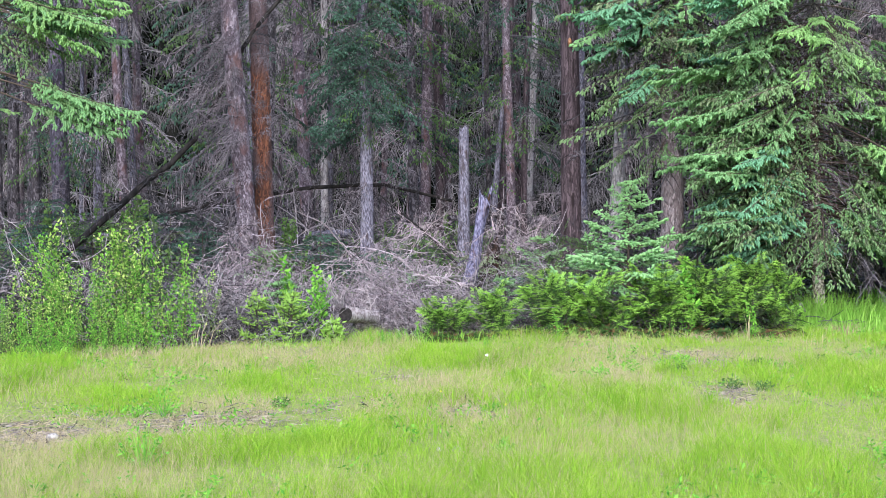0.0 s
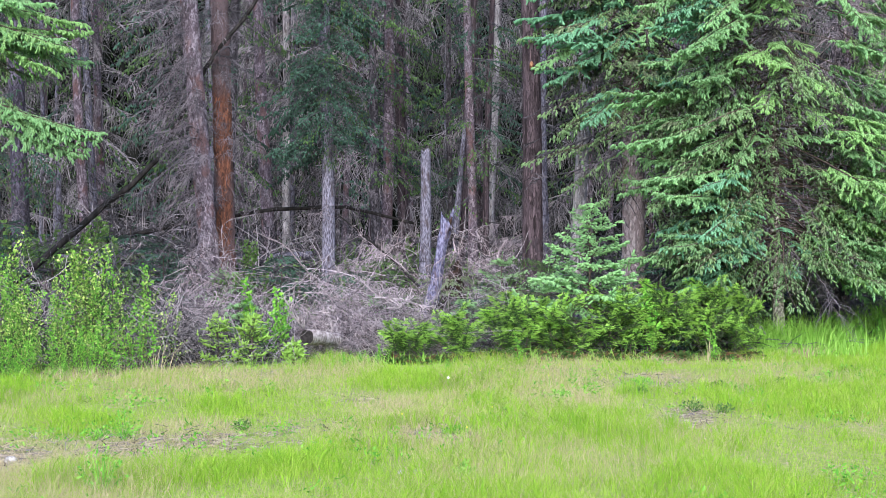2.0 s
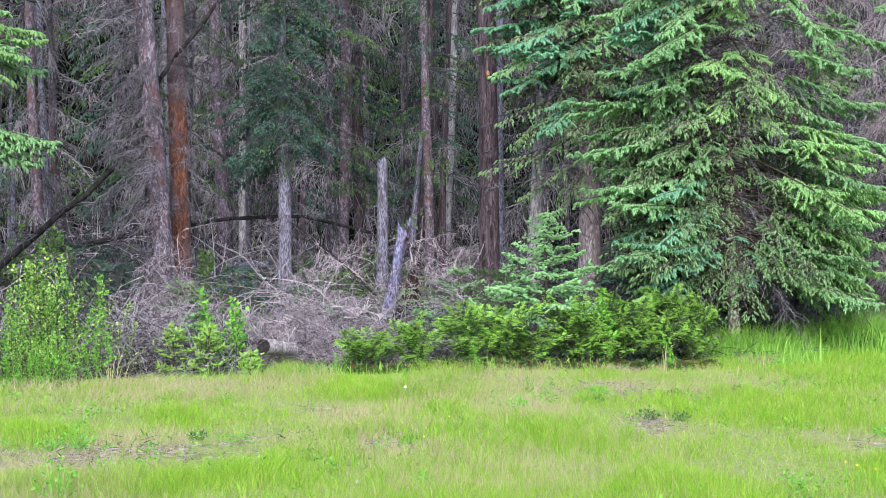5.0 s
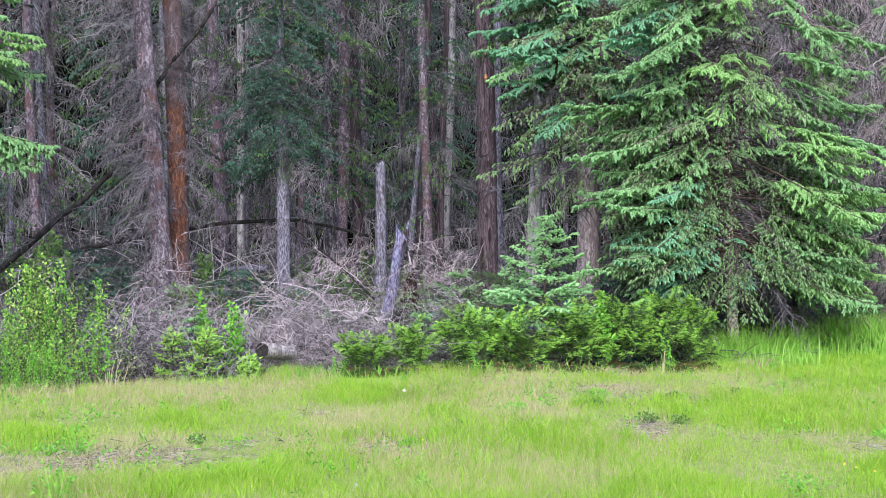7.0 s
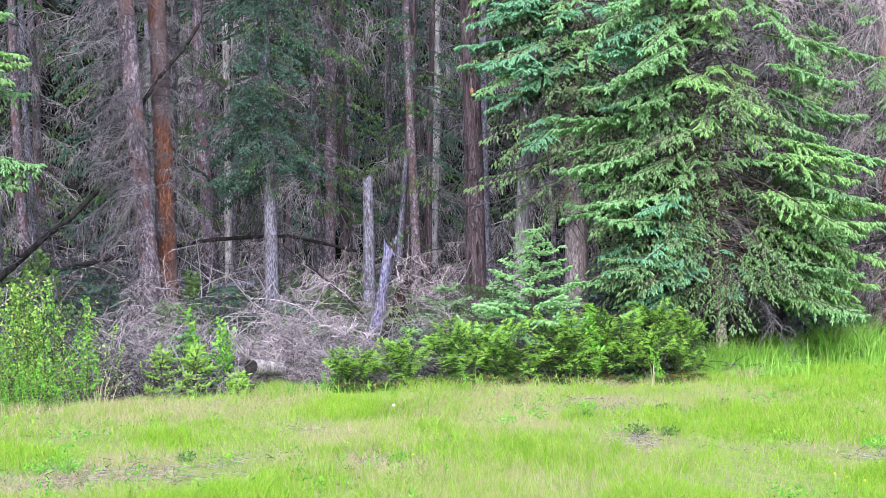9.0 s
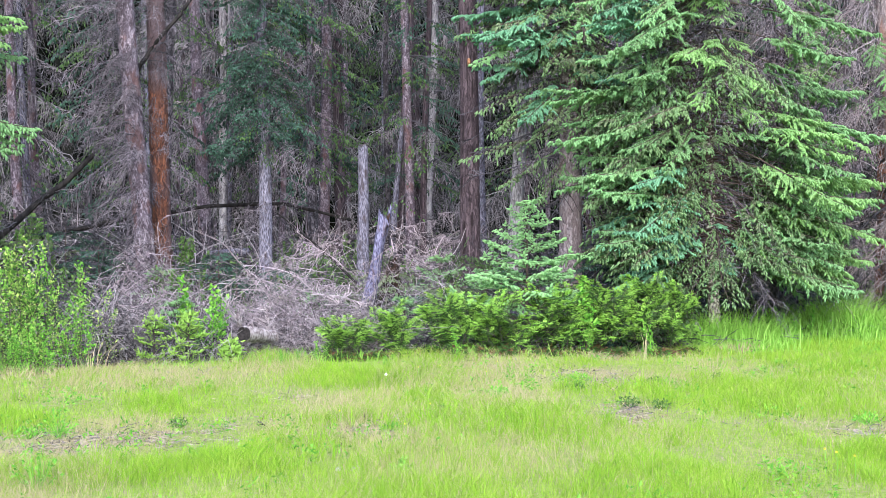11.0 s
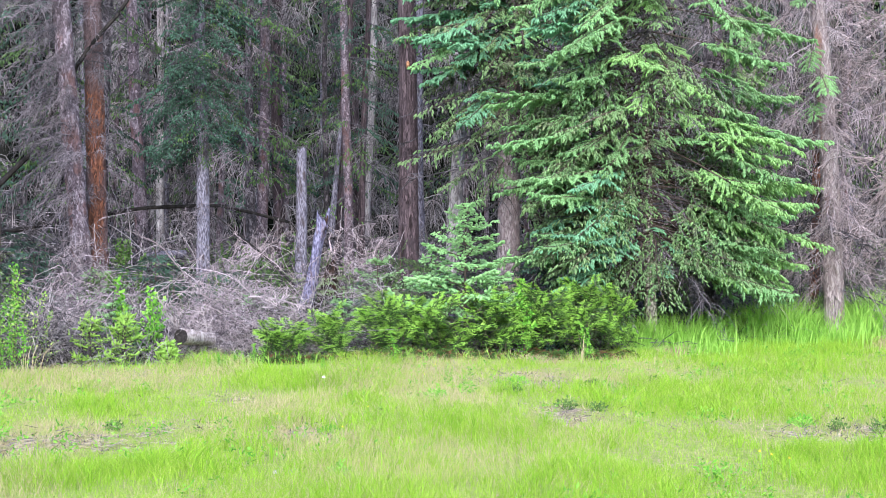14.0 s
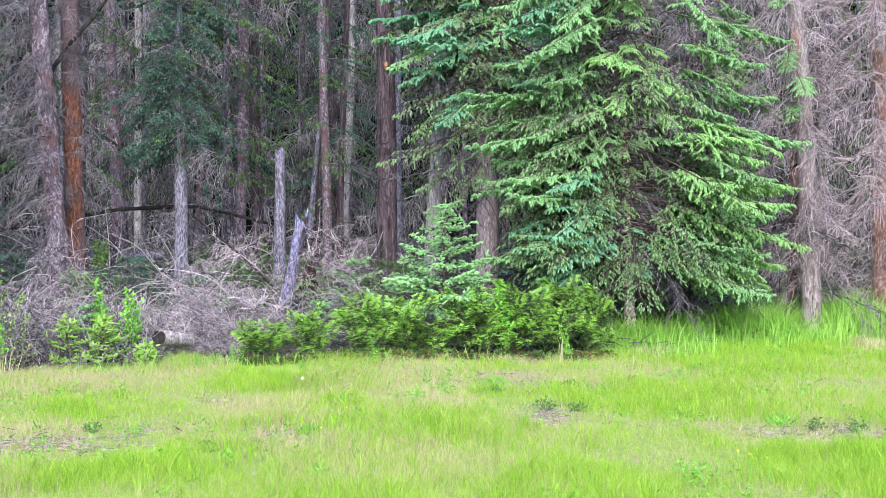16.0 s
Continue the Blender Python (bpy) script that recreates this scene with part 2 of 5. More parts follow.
GRASS_DRY = surface("dry grass stems", [(0.27, 0.22, 0.12), (0.44, 0.37, 0.23), (0.53, 0.44, 0.32)], 1.5, bump=0, island=0.7, through_light=0.2)
GRASS_HAZE = surface("pale pinkish grass seed heads", [(0.33, 0.30, 0.15), (0.49, 0.415, 0.265)], 1.5, bump=0, island=0.7, through_light=0.3)
MEADOW = surface("meadow soil with moss and thatch", [(0.17, 0.24, 0.05), (0.23, 0.29, 0.075), (0.30, 0.30, 0.13)], 24, bump=0.4, blotch=(0.32, 0.26, 0.185), blotch_scale=9, blotch_at=0.60, fine=40, thing=0)
# litter and moss, their colours deepened in place of shade under the trees
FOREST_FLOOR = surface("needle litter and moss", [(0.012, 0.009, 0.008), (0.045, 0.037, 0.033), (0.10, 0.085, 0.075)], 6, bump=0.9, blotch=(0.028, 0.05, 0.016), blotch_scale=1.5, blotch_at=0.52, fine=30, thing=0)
POLE_WOOD = surface("dark dead wood", [(0.006, 0.005, 0.005), (0.026, 0.022, 0.022)], 12, (1, 1, 0.4), bump=0.6)
LICHEN = surface("grey-green hanging lichen", [(0.05, 0.05, 0.042), (0.18, 0.175, 0.155)], 5, bump=0, island=0.7, thing=0.25, through_light=0.15)
SOIL = surface("bare soil with straw", [(0.13, 0.10, 0.085), (0.30, 0.245, 0.205), (0.52, 0.44, 0.36)], 18, bump=0.8, blotch=(0.17, 0.19, 0.07), blotch_scale=4, blotch_at=0.53, fine=80, thing=0)
DARK_HOLE = surface("dark rotten wood", [(0.006, 0.0045, 0.004), (0.04, 0.02, 0.014)], 14, bump=0.6)
KNOT_WOOD = surface("orange bare wood", [(0.26, 0.12, 0.06), (0.44, 0.24, 0.14)], 40, bump=0.3)
PETAL_YELLOW = surface("yellow petals", [(0.60, 0.52, 0.04), (0.75, 0.68, 0.10)], 20, bump=0, island=0.5)
PETAL_PINK = surface("pink petals", [(0.60, 0.24, 0.30), (0.78, 0.42, 0.48)], 20, bump=0, island=0.5)
FLUFF = surface("white seed fluff", [(0.66, 0.66, 0.64), (0.82, 0.82, 0.80)], 20, bump=0, island=0.5)
STONE = surface("pale grey stone", [(0.22, 0.20, 0.19), (0.45, 0.42, 0.40)], 25, bump=0.6)
# near-black streaks paint the shade between distant trunks
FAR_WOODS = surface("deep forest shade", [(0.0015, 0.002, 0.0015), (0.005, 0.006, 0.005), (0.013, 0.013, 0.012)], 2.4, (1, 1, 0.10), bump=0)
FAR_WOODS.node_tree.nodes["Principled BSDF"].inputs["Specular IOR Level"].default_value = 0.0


# ---- geometry ----
class Geo:
    """Vertices and triangles of one mesh, gathered as arrays."""

    def __init__(self):
        self.v, self.f, self.m, self.count = [], [], [], 0

    def add(self, verts, tris, slot=0):
        verts, tris = np.asarray(verts, np.float32).reshape(-1, 3), np.asarray(tris, np.int32).reshape(-1, 3)
        self.v.append(verts)
        self.f.append(tris + self.count)
        self.m.append(np.full(len(tris), slot, np.int32))
        self.count += len(verts)

    def tubes(self, lines, radii, sides=3, slot=0, caps=False):
        """Many tapering rods at once: lines (B, K, 3), radii (B, K)."""
        lines, radii = np.asarray(lines, float), np.asarray(radii, float)
        b, k, _ = lines.shape
        t = np.gradient(lines, axis=1)
        t /= np.linalg.norm(t, axis=2, keepdims=True) + 1e-9
        ref = np.where(np.abs(t[..., 2:3]) > 0.8, (1.0, 0.0, 0.0), (0.0, 0.0, 1.0))
        u = np.cross(t, ref)
        u /= np.linalg.norm(u, axis=2, keepdims=True) + 1e-9
        w = np.cross(t, u)
        ang = np.arange(sides) * 2 * np.pi / sides
        ring = lines[:, :, None] + radii[:, :, None, None] * (np.cos(ang)[:, None] * u[:, :, None] + np.sin(ang)[:, None] * w[:, :, None])
        i = np.arange(b * k * sides).reshape(b, k, sides)
        p, q = i[:, :-1], i[:, 1:]
        p2, q2 = np.roll(p, -1, 2), np.roll(q, -1, 2)
        tris = np.concatenate([np.stack([p, p2, q2], -1).reshape(-1, 3), np.stack([p, q2, q], -1).reshape(-1, 3)])
        self.add(ring, tris, slot)

    def fingers(self, start, way, length, thick, needles, rng, slot=0):
        """Needled shoots: a blunt rounded body each, with a fringe of short needles round it."""
        n = len(start)
        if not n:
            return
        way = way / (np.linalg.norm(way, axis=1, keepdims=True) + 1e-9)
        side = np.cross(way, rng.normal(size=(n, 3)))
        side /= np.linalg.norm(side, axis=1, keepdims=True) + 1e-9
        up = np.cross(way, side)
        ang = np.arange(3) * 2.0944
        spoke = np.cos(ang)[None, :, None] * side[:, None] + np.sin(ang)[None, :, None] * up[:, None]
        if needles > 3:
            low = (start + way * (length * 0.2)[:, None])[:, None] + (thick * 0.27)[:, None, None] * spoke
            high = (start + way * (length * 0.88)[:, None])[:, None] - (thick * 0.28)[:, None, None] * spoke[:, [2, 0, 1]]
            verts = np.concatenate([start[:, None], low, high, (start + way * length[:, None])[:, None]], 1)
            tri = np.array([[0, 2, 1], [0, 3, 2], [0, 1, 3], [1, 2, 4], [2, 3, 5], [3, 1, 6], [4, 2, 5], [5, 3, 6], [6, 1, 4], [7, 4, 5], [7, 5, 6], [7, 6, 4]])
            self.add(verts, np.arange(n)[:, None, None] * 8 + tri[None], slot)
        else:
            ring = (start + way * (length * 0.78)[:, None])[:, None] + (thick * 0.36)[:, None, None] * spoke
            verts = np.concatenate([start[:, None], ring, (start + way * length[:, None])[:, None]], 1)
            tri = np.array([[0, 2, 1], [0, 3, 2], [0, 1, 3], [4, 1, 2], [4, 2, 3], [4, 3, 1]])
            self.add(verts, np.arange(n)[:, None, None] * 5 + tri[None], slot)
        if needles:
            s = rng.uniform(0.08, 0.9, (n, needles))
            a = rng.uniform(0, 6.283, (n, needles))
            rad = np.cos(a)[..., None] * side[:, None] + np.sin(a)[..., None] * up[:, None]
            p = start[:, None] + way[:, None] * (length[:, None] * s)[..., None]
            out = way[:, None] * 0.55 + rad
            size = thick[:, None, None] * rng.uniform(0.32, 0.52, (n, needles, 1))
            wide = np.cross(out, way[:, None]) * thick[:, None, None] * 0.12
            verts = np.stack([p - wide, p + wide, p + out * size], 2)
            self.add(verts, np.arange(n * needles * 3).reshape(-1, 3), slot)

    def leaves(self, at, way, length, width, rng, slot=0):
        """Folded leaf blades, pointed at both ends."""
        n = len(at)
        way = way / (np.linalg.norm(way, axis=1, keepdims=True) + 1e-9)
        side = np.cross(way, rng.normal(size=(n, 3)))
        side /= np.linalg.norm(side, axis=1, keepdims=True) + 1e-9
        nor = np.cross(way, side)
        c = at + way * (length * 0.5)[:, None] - nor * (width * 0.12)[:, None]
        verts = np.stack([at, c + side * (width * 0.5)[:, None] + nor * (width * 0.25)[:, None], at + way * length[:, None], c - side * (width * 0.5)[:, None] + nor * (width * 0.25)[:, None]], 1)
        tri = np.array([[0, 1, 2], [0, 2, 3]])
        self.add(verts, np.arange(n)[:, None, None] * 4 + tri[None], slot)

    def blades(self, at, height, width, lean, rng, slot=0):
        """Grass blades: bent, pointed strips."""
        n = len(at)
        a, b = rng.uniform(0, 6.283, n), rng.uniform(0, 6.283, n)
        side = np.stack([np.cos(a), np.sin(a), np.zeros(n)], 1) * (width * 0.5)[:, None]
        bend = np.stack([np.cos(b), np.sin(b), np.zeros(n)], 1) * (height * lean)[:, None]
        rise = np.stack([np.zeros(n), np.zeros(n), height], 1)
        mid, tip = at + rise * 0.55 + bend * 0.3, at + rise * rng.uniform(0.85, 1.0, n)[:, None] + bend
        verts = np.stack([at - side, at + side, mid + side * 0.8, mid - side * 0.8, tip], 1)
        tri = np.array([[0, 1, 2], [0, 2, 3], [3, 2, 4]])
        self.add(verts, np.arange(n)[:, None, None] * 5 + tri[None], slot)

    def mesh(self, name, materials, smooth=False):
        v, f, m = np.concatenate(self.v), np.concatenate(self.f), np.concatenate(self.m)
        me = bpy.data.meshes.new(name)
        me.vertices.add(len(v))
        me.vertices.foreach_set("co", v.ravel())
        me.loops.add(f.size)
        me.loops.foreach_set("vertex_index", f.ravel())
        me.polygons.add(len(f))
        me.polygons.foreach_set("loop_start", np.arange(0, f.size, 3, dtype=np.int32))
        me.polygons.foreach_set("material_index", m)
        me.polygons.foreach_set("use_smooth", np.full(len(f), smooth))
        for mat in materials:
            me.materials.append(mat)
        me.update(calc_edges=True)
        return me


def part(name, me, parent, m=None, label=""):
    ob = new(name, me)
    ob.parent = parent
    if m is not None:
        ob.matrix_basis = m
    return tagged(ob, label)


def soft_noise(x, y, cell, seed):
    """Smooth value noise on the plan, from -1 to 1."""
    g = np.random.default_rng(seed).uniform(-1, 1, (128, 128))
    u, v = np.asarray(x, float) / cell + 300, np.asarray(y, float) / cell + 300
    i, j = np.floor(u).astype(int), np.floor(v).astype(int)
    a, b = u - i, v - j
    a, b = a * a * (3 - 2 * a), b * b * (3 - 2 * b)
    at = lambda p, q: g[p % 128, q % 128]
    return (at(i, j) * (1 - a) + at(i + 1, j) * a) * (1 - b) + (at(i, j + 1) * (1 - a) + at(i + 1, j + 1) * a) * b


def edge_of_wood(x):
    return 25.5 + 0.4 * np.asarray(x, float)


def ground_z(x, y):
    """The meadow is nearly level; the forest floor behind its edge climbs a low bank."""
    x, y = np.asarray(x, float), np.asarray(y, float)
    s = np.clip((y - edge_of_wood(np.clip(x, -14, 14)) - 0.8) / 9, 0, 1)
    s = s * s * (3 - 2 * s)
    far = np.clip(y - 36, 0, 60)
    near = np.clip((60 - np.hypot(x, y - 20)) / 40, 0, 1)
    return 1.15 * s + 0.03 * far * near + 0.035 * soft_noise(x, y, 1.7, 5) * near + 0.05 * soft_noise(x, y, 4.0, 6) * near


def worn_patches(x, y):
    """One at the middle of the worn patches of the meadow."""
    worn = np.zeros_like(x)
    for cx, cy, rx, ry, k in [(-3.5, 16.1, 1.2, 1.3, 1.0), (-4.7, 15.7, 0.9, 1.2, 1.0), (-0.5, 16.8, 0.75, 1.1, 0.85), (5.1, 16.7, 0.95, 1.2, 1.0), (2.3, 18.5, 0.7, 1.2, 0.7), (2.2, 22.5, 1.2, 2.0, 0.65), (3.6, 17.6, 0.7, 0.5, 0.5), (-6.5, 22.8, 1.6, 1.0, 0.6), (-2.2, 20.5, 1.4, 0.9, 0.35), (9.4, 27.6, 0.8, 0.6, 0.7), (2.6, 25.6, 0.7, 0.4, 0.6), (-4.6, 17.0, 2.2, 1.3, 0.45), (-6.0, 20.5, 2.0, 1.6, 0.4), (-1.9, 17.6, 1.3, 0.9, 0.4), (-2.9, 22.6, 1.6, 0.8, 0.35), (1.4, 24.2, 1.5, 0.7, 0.4), (4.6, 23.6, 1.8, 0.8, 0.35), (7.4, 25.2, 1.9, 1.0, 0.4), (6.4, 21.6, 1.5, 0.9, 0.35), (9.0, 27.0, 1.2, 0.7, 0.5)]:
        worn = np.maximum(worn, k * np.exp(-((x - cx) / rx) ** 2 - ((y - cy) / ry) ** 2))
    return worn


def bare(x, y):
    """How bare and dry the meadow is."""
    return np.clip(worn_patches(x, y) + 0.32 * soft_noise(x, y * 0.4, 1.0, 31) + 0.24 * soft_noise(x, y * 0.4, 0.4, 32), 0, 1)


def gz(x, y):
    return float(ground_z(x, y))


def trunk_mesh(name, mat, height, r0, r1, lean=(0, 0), sides=26, rough=0.05, seed=0, dense_to=7.5, step=0.07, broken=False, flare=0.3, bend=0.05):
    """A tapered trunk from below the ground upwards, with bark plates and a slight bend."""
    rng = np.random.default_rng(seed)
    zs = np.concatenate([np.arange(-0.3, min(dense_to, height), step), np.arange(min(dense_to, height), height + 0.01, 0.6)])
    if zs[-1] < height:
        zs = np.append(zs, height)
    k = len(zs)
    t = np.clip(zs / height, 0, 1)
    rad = r0 + (r1 - r0) * t + r0 * flare * np.exp(-np.clip(zs + 0.1, 0, None) / 0.25)
    cx = lean[0] * zs + bend * np.sin(zs * 0.55 + rng.uniform(0, 6))
    cy = lean[1] * zs + bend * np.sin(zs * 0.5 + rng.uniform(0, 6))
    cx, cy = cx - cx[4], cy - cy[4]
    ang = np.arange(sides) * 2 * np.pi / sides
    plates = rng.uniform(-1, 1, (max(4, int(height / 0.11)) + 4, 13))
    row = np.clip(((zs + 0.3) / 0.11).astype(int), 0, plates.shape[0] - 1)
    shift = rng.integers(0, 13, plates.shape[0])
    col = ((np.arange(sides) * 13 / sides)[None] + shift[row][:, None]).astype(int) % 13
    d = plates[row[:, None], col] * 0.6 + rng.uniform(-1, 1, (k, sides)) * 0.4
    rr = rad[:, None] * (1 + rough * d)
    z = np.repeat(zs[:, None], sides, 1)
    if broken:
        z[-1] += rng.uniform(-0.02, 0.16, sides)
        z[-2] += rng.uniform(-0.02, 0.02, sides)
    verts = np.stack([cx[:, None] + rr * np.cos(ang), cy[:, None] + rr * np.sin(ang), z], -1)
    i = np.arange(k * sides).reshape(k, sides)
    p, q = i[:-1], i[1:]
    p2, q2 = np.roll(p, -1, 1), np.roll(q, -1, 1)
    g = Geo()
    g.add(verts, np.concatenate([np.stack([p, p2, q2], -1).reshape(-1, 3), np.stack([p, q2, q], -1).reshape(-1, 3)]))
    top = np.concatenate([verts[-1], [[cx[-1], cy[-1], zs[-1] - (0.06 if broken else 0)]]])
    g.add(top, [[j, (j + 1) % sides, sides] for j in range(sides)])
    return g.mesh(name, [mat], smooth=True)


def bough_mesh(name, mats, length, seed, droop=0.35, gap=0.07, finger=0.10, thick=0.036, needles=7, bare=0.2, fresh=0.45, hang=0.5, spread=0.42, pitch=0.07):
    """A spruce bough along +x: limb, drooping side twigs and needled shoots, the outer ones fresh."""
    rng = np.random.default_rng(seed)
    g = Geo()
    n = 9
    s = np.linspace(0, 1, n)
    wob = rng.normal(0, 0.02, (n, 2)).cumsum(0) * length * 0.6
    axis = np.stack([s * length, wob[:, 0] * s, -droop * length * s ** 1.6 + 0.10 * length * s ** 4 + wob[:, 1] * s * 0.5], 1)
    g.tubes(axis[None], (0.011 * length ** 0.5 * (1 - 0.8 * s))[None], 5, 0)
    starts, ways, lens, thicks, new_shoot = [], [], [], [], []
    lines, radii = [], []
    for side in (-1, 1):
        for u in np.arange(bare, 0.985, gap / length * rng.uniform(0.9, 1.1)):
            u = min(0.99, u + rng.uniform(-0.4, 0.4) * gap / length)
            if rng.random() < 0.08:
                continue
            p = np.array([np.interp(u, s, axis[:, i]) for i in range(3)])
            ln = length * spread * (1.06 - u) ** 0.75 * min(1, (u - bare) * 4 + 0.45) * rng.uniform(0.35, 1.25)
            a = radians(rng.uniform(22, 70)) * side
            turn = rng.normal(0, 0.35)
            k = max(3, int(ln / pitch))
            q = np.linspace(0, 1, k)
            d = rng.uniform(0.15, 0.55) * hang
            first = 1 - fresh * rng.uniform(0.6, 1.5)
            fan, sag = rng.uniform(0.35, 0.75), hang * rng.uniform(0.55, 1.1)
            tw = p + np.stack([np.cos(a + turn * q) * q * ln, np.sin(a + turn * q) * q * ln, -d * ln * q ** 1.4 * 1.6 + rng.uniform(-0.02, 0.04) * q], 1)
            idx = np.linspace(0, k - 1, 4).round().astype(int)
            lines.append(tw[idx])
            radii.append(0.004 * np.array([1, 0.8, 0.6, 0.3]))
            way = np.gradient(tw, axis=0)
            way /= np.linalg.norm(way, axis=1, keepdims=True)
            for e in range(1 if u > bare + 0.1 else 2, k):
                for sd in (-1, 1) if e < k - 1 else (0,):
                    lateral = np.cross(way[e], (0, 0, 1.0)) * sd
                    w = way[e] * 0.75 + lateral * fan + np.array([0, 0, -sag]) + rng.normal(0, 0.13, 3)
                    starts.append(tw[e])
                    ways.append(w)
                    lens.append(finger * rng.uniform(0.6, 1.2) * (0.75 if e < k - 2 else 1.1))
                    thicks.append(thick * rng.uniform(0.8, 1.15))
                    new_shoot.append(q[e] > first or u > 1 - fresh * 0.35)
    g.tubes(np.array(lines), np.array(radii), 3, 0)
    starts, ways, lens, thicks, flag = np.array(starts), np.array(ways), np.array(lens), np.array(thicks), np.array(new_shoot)
    g.fingers(starts[~flag], ways[~flag], lens[~flag], thicks[~flag], needles, rng, 1)
    g.fingers(starts[flag], ways[flag], lens[flag], thicks[flag], needles, rng, 2)
    return g.mesh(name, mats, smooth=True)


def dead_bough_mesh(name, mat, length, seed, droop=0.35, side_twigs=16, fine=2, thick=1.0, curl=0.3):
    """A bare dead limb along +x with side twigs and fine twigs that hang and curl."""
    rng = np.random.default_rng(seed)
    g = Geo()
    s = np.linspace(0, 1, 8)
    wob = rng.normal(0, 0.05, (8, 2)).cumsum(0) * length * 0.5
    axis = np.stack([s * length, wob[:, 0], -droop * length * s ** 1.5 + wob[:, 1] * 0.5 + curl * 0.4 * length * s ** 5], 1)
    axis -= axis[0]
    g.tubes(axis[None], (thick * 0.014 * (1 - 0.7 * s))[None], 5, 0)
    two, three = [], []
    q = np.linspace(0, 1, 4)
    for _ in range(int(side_twigs * 1.5)):
        u = rng.uniform(0.06, 1.0)
        p = np.array([np.interp(u, s, axis[:, i]) for i in range(3)])
        ln = length * rng.uniform(0.10, 0.34) * (1.15 - 0.5 * u)
        a = radians(rng.uniform(15, 85)) * rng.choice((-1, 1))
        k = rng.uniform(-0.3, 0.5)
        tw = p + np.stack([np.cos(a) * q * ln, np.sin(a + k * q) * q * ln, (-rng.uniform(0.1, 1.3) * q ** 1.6 + rng.uniform(-0.1, 0.3) * q) * ln], 1) + rng.normal(0, 0.07, (4, 3)) * ln * q[:, None]
        two.append(tw)
        for _ in range(fine):
            v = rng.uniform(0.2, 1.0)
            p3 = np.array([np.interp(v, q, tw[:, i]) for i in range(3)])
            l3 = ln * rng.uniform(0.2, 0.55)
            dr = rng.normal(0, 0.7, 3) + (0.5, 0, -0.5)
            bend = rng.normal(0, 0.35, 3)
            q3 = np.linspace(0, 1, 3)[:, None]
            three.append(p3 + (dr * q3 + bend * q3 ** 2) * l3 * 0.7)
    g.tubes(np.array(two), np.tile(thick * 0.0075 * np.array([1, 0.85, 0.65, 0.4]), (len(two), 1)), 3, 0)
    if three:
        g.tubes(np.array(three), np.tile(thick * 0.0055 * np.array([1, 0.8, 0.4]), (len(three), 1)), 3, 0)
    return g.mesh(name, [mat])


def brush_mesh(name, mats, seed, size=1.0, arcs=18, thick=1.0, hoop=0.9):
    """A tangle of curved bare twigs, arching and crossing."""
    rng = np.random.default_rng(seed)
    q = np.linspace(0, 1, 6)[:, None]
    g = Geo()
    for slot, share in ((0, 0.7), (1, 0.3)):
        lines, radii = [], []
        for _ in range(int(arcs * share)):
            p = rng.normal(0, 0.25, 3) * size * (1, 1, 0.5)
            d = rng.normal(0, 1, 3) * (1, 1, 0.6) + (0, 0, 0.4)
            c = rng.normal(0, 1.2, 3) + (0, 0, -hoop)
            lines.append(p + (d * q + c * q ** 2) * size * rng.uniform(0.25, 0.6))
            radii.append(thick * rng.uniform(0.004, 0.009) * (1 - 0.6 * q[:, 0]))
        lines = np.array(lines)
        g.tubes(lines, np.array(radii), 3, slot)
        fine, fr = [], []
        f = np.linspace(0, 1, 4)[:, None]
        for ln in lines:
            for _ in range(3):
                e = int(rng.integers(1, 6))
                d = rng.normal(0, 0.7, 3)
                fine.append(ln[e] + (d * f + (0, 0, -0.5) * f ** 2) * size * rng.uniform(0.08, 0.25))
                fr.append(thick * rng.uniform(0.003, 0.005) * (1 - 0.5 * f[:, 0]))
        g.tubes(np.array(fine), np.array(fr), 3, slot)
    return g.mesh(name, mats)


def curtain_mesh(name, mat, length, seed, strands=44, drop=0.45, thick=1.0):
    """A drooping dead limb along +x, hung all along with fine strands of dead twigs."""
    rng = np.random.default_rng(seed)
    g = Geo()
    s = np.linspace(0, 1, 6)
    axis = np.stack([s * length, rng.normal(0, 0.04, 6).cumsum() * length, -0.45 * length * s ** 1.4], 1)
    g.tubes(axis[None], (thick * 0.012 * (1 - 0.7 * s))[None], 4, 0)
    u = rng.uniform(0.05, 1, strands)
    at = np.stack([np.interp(u, s, axis[:, i]) for i in range(3)], 1)
    out = rng.normal(0, 0.28, (strands, 3)) * (1, 1, 0.3) * length * 0.5
    fall = np.stack([np.zeros(strands), np.zeros(strands), -rng.uniform(0.25, 1.0, strands) * drop], 1)
    line = np.stack([at, at + out * 0.6 + fall * 0.2, at + out * 0.95 + fall * 0.6 + rng.normal(0, 0.02, (strands, 3)), at + out + fall + rng.normal(0, 0.04, (strands, 3))], 1)
    g.tubes(line, np.tile(thick * np.array([0.006, 0.006, 0.005, 0.0025]), (strands, 1)), 3, 0)
    return g.mesh(name, [mat])


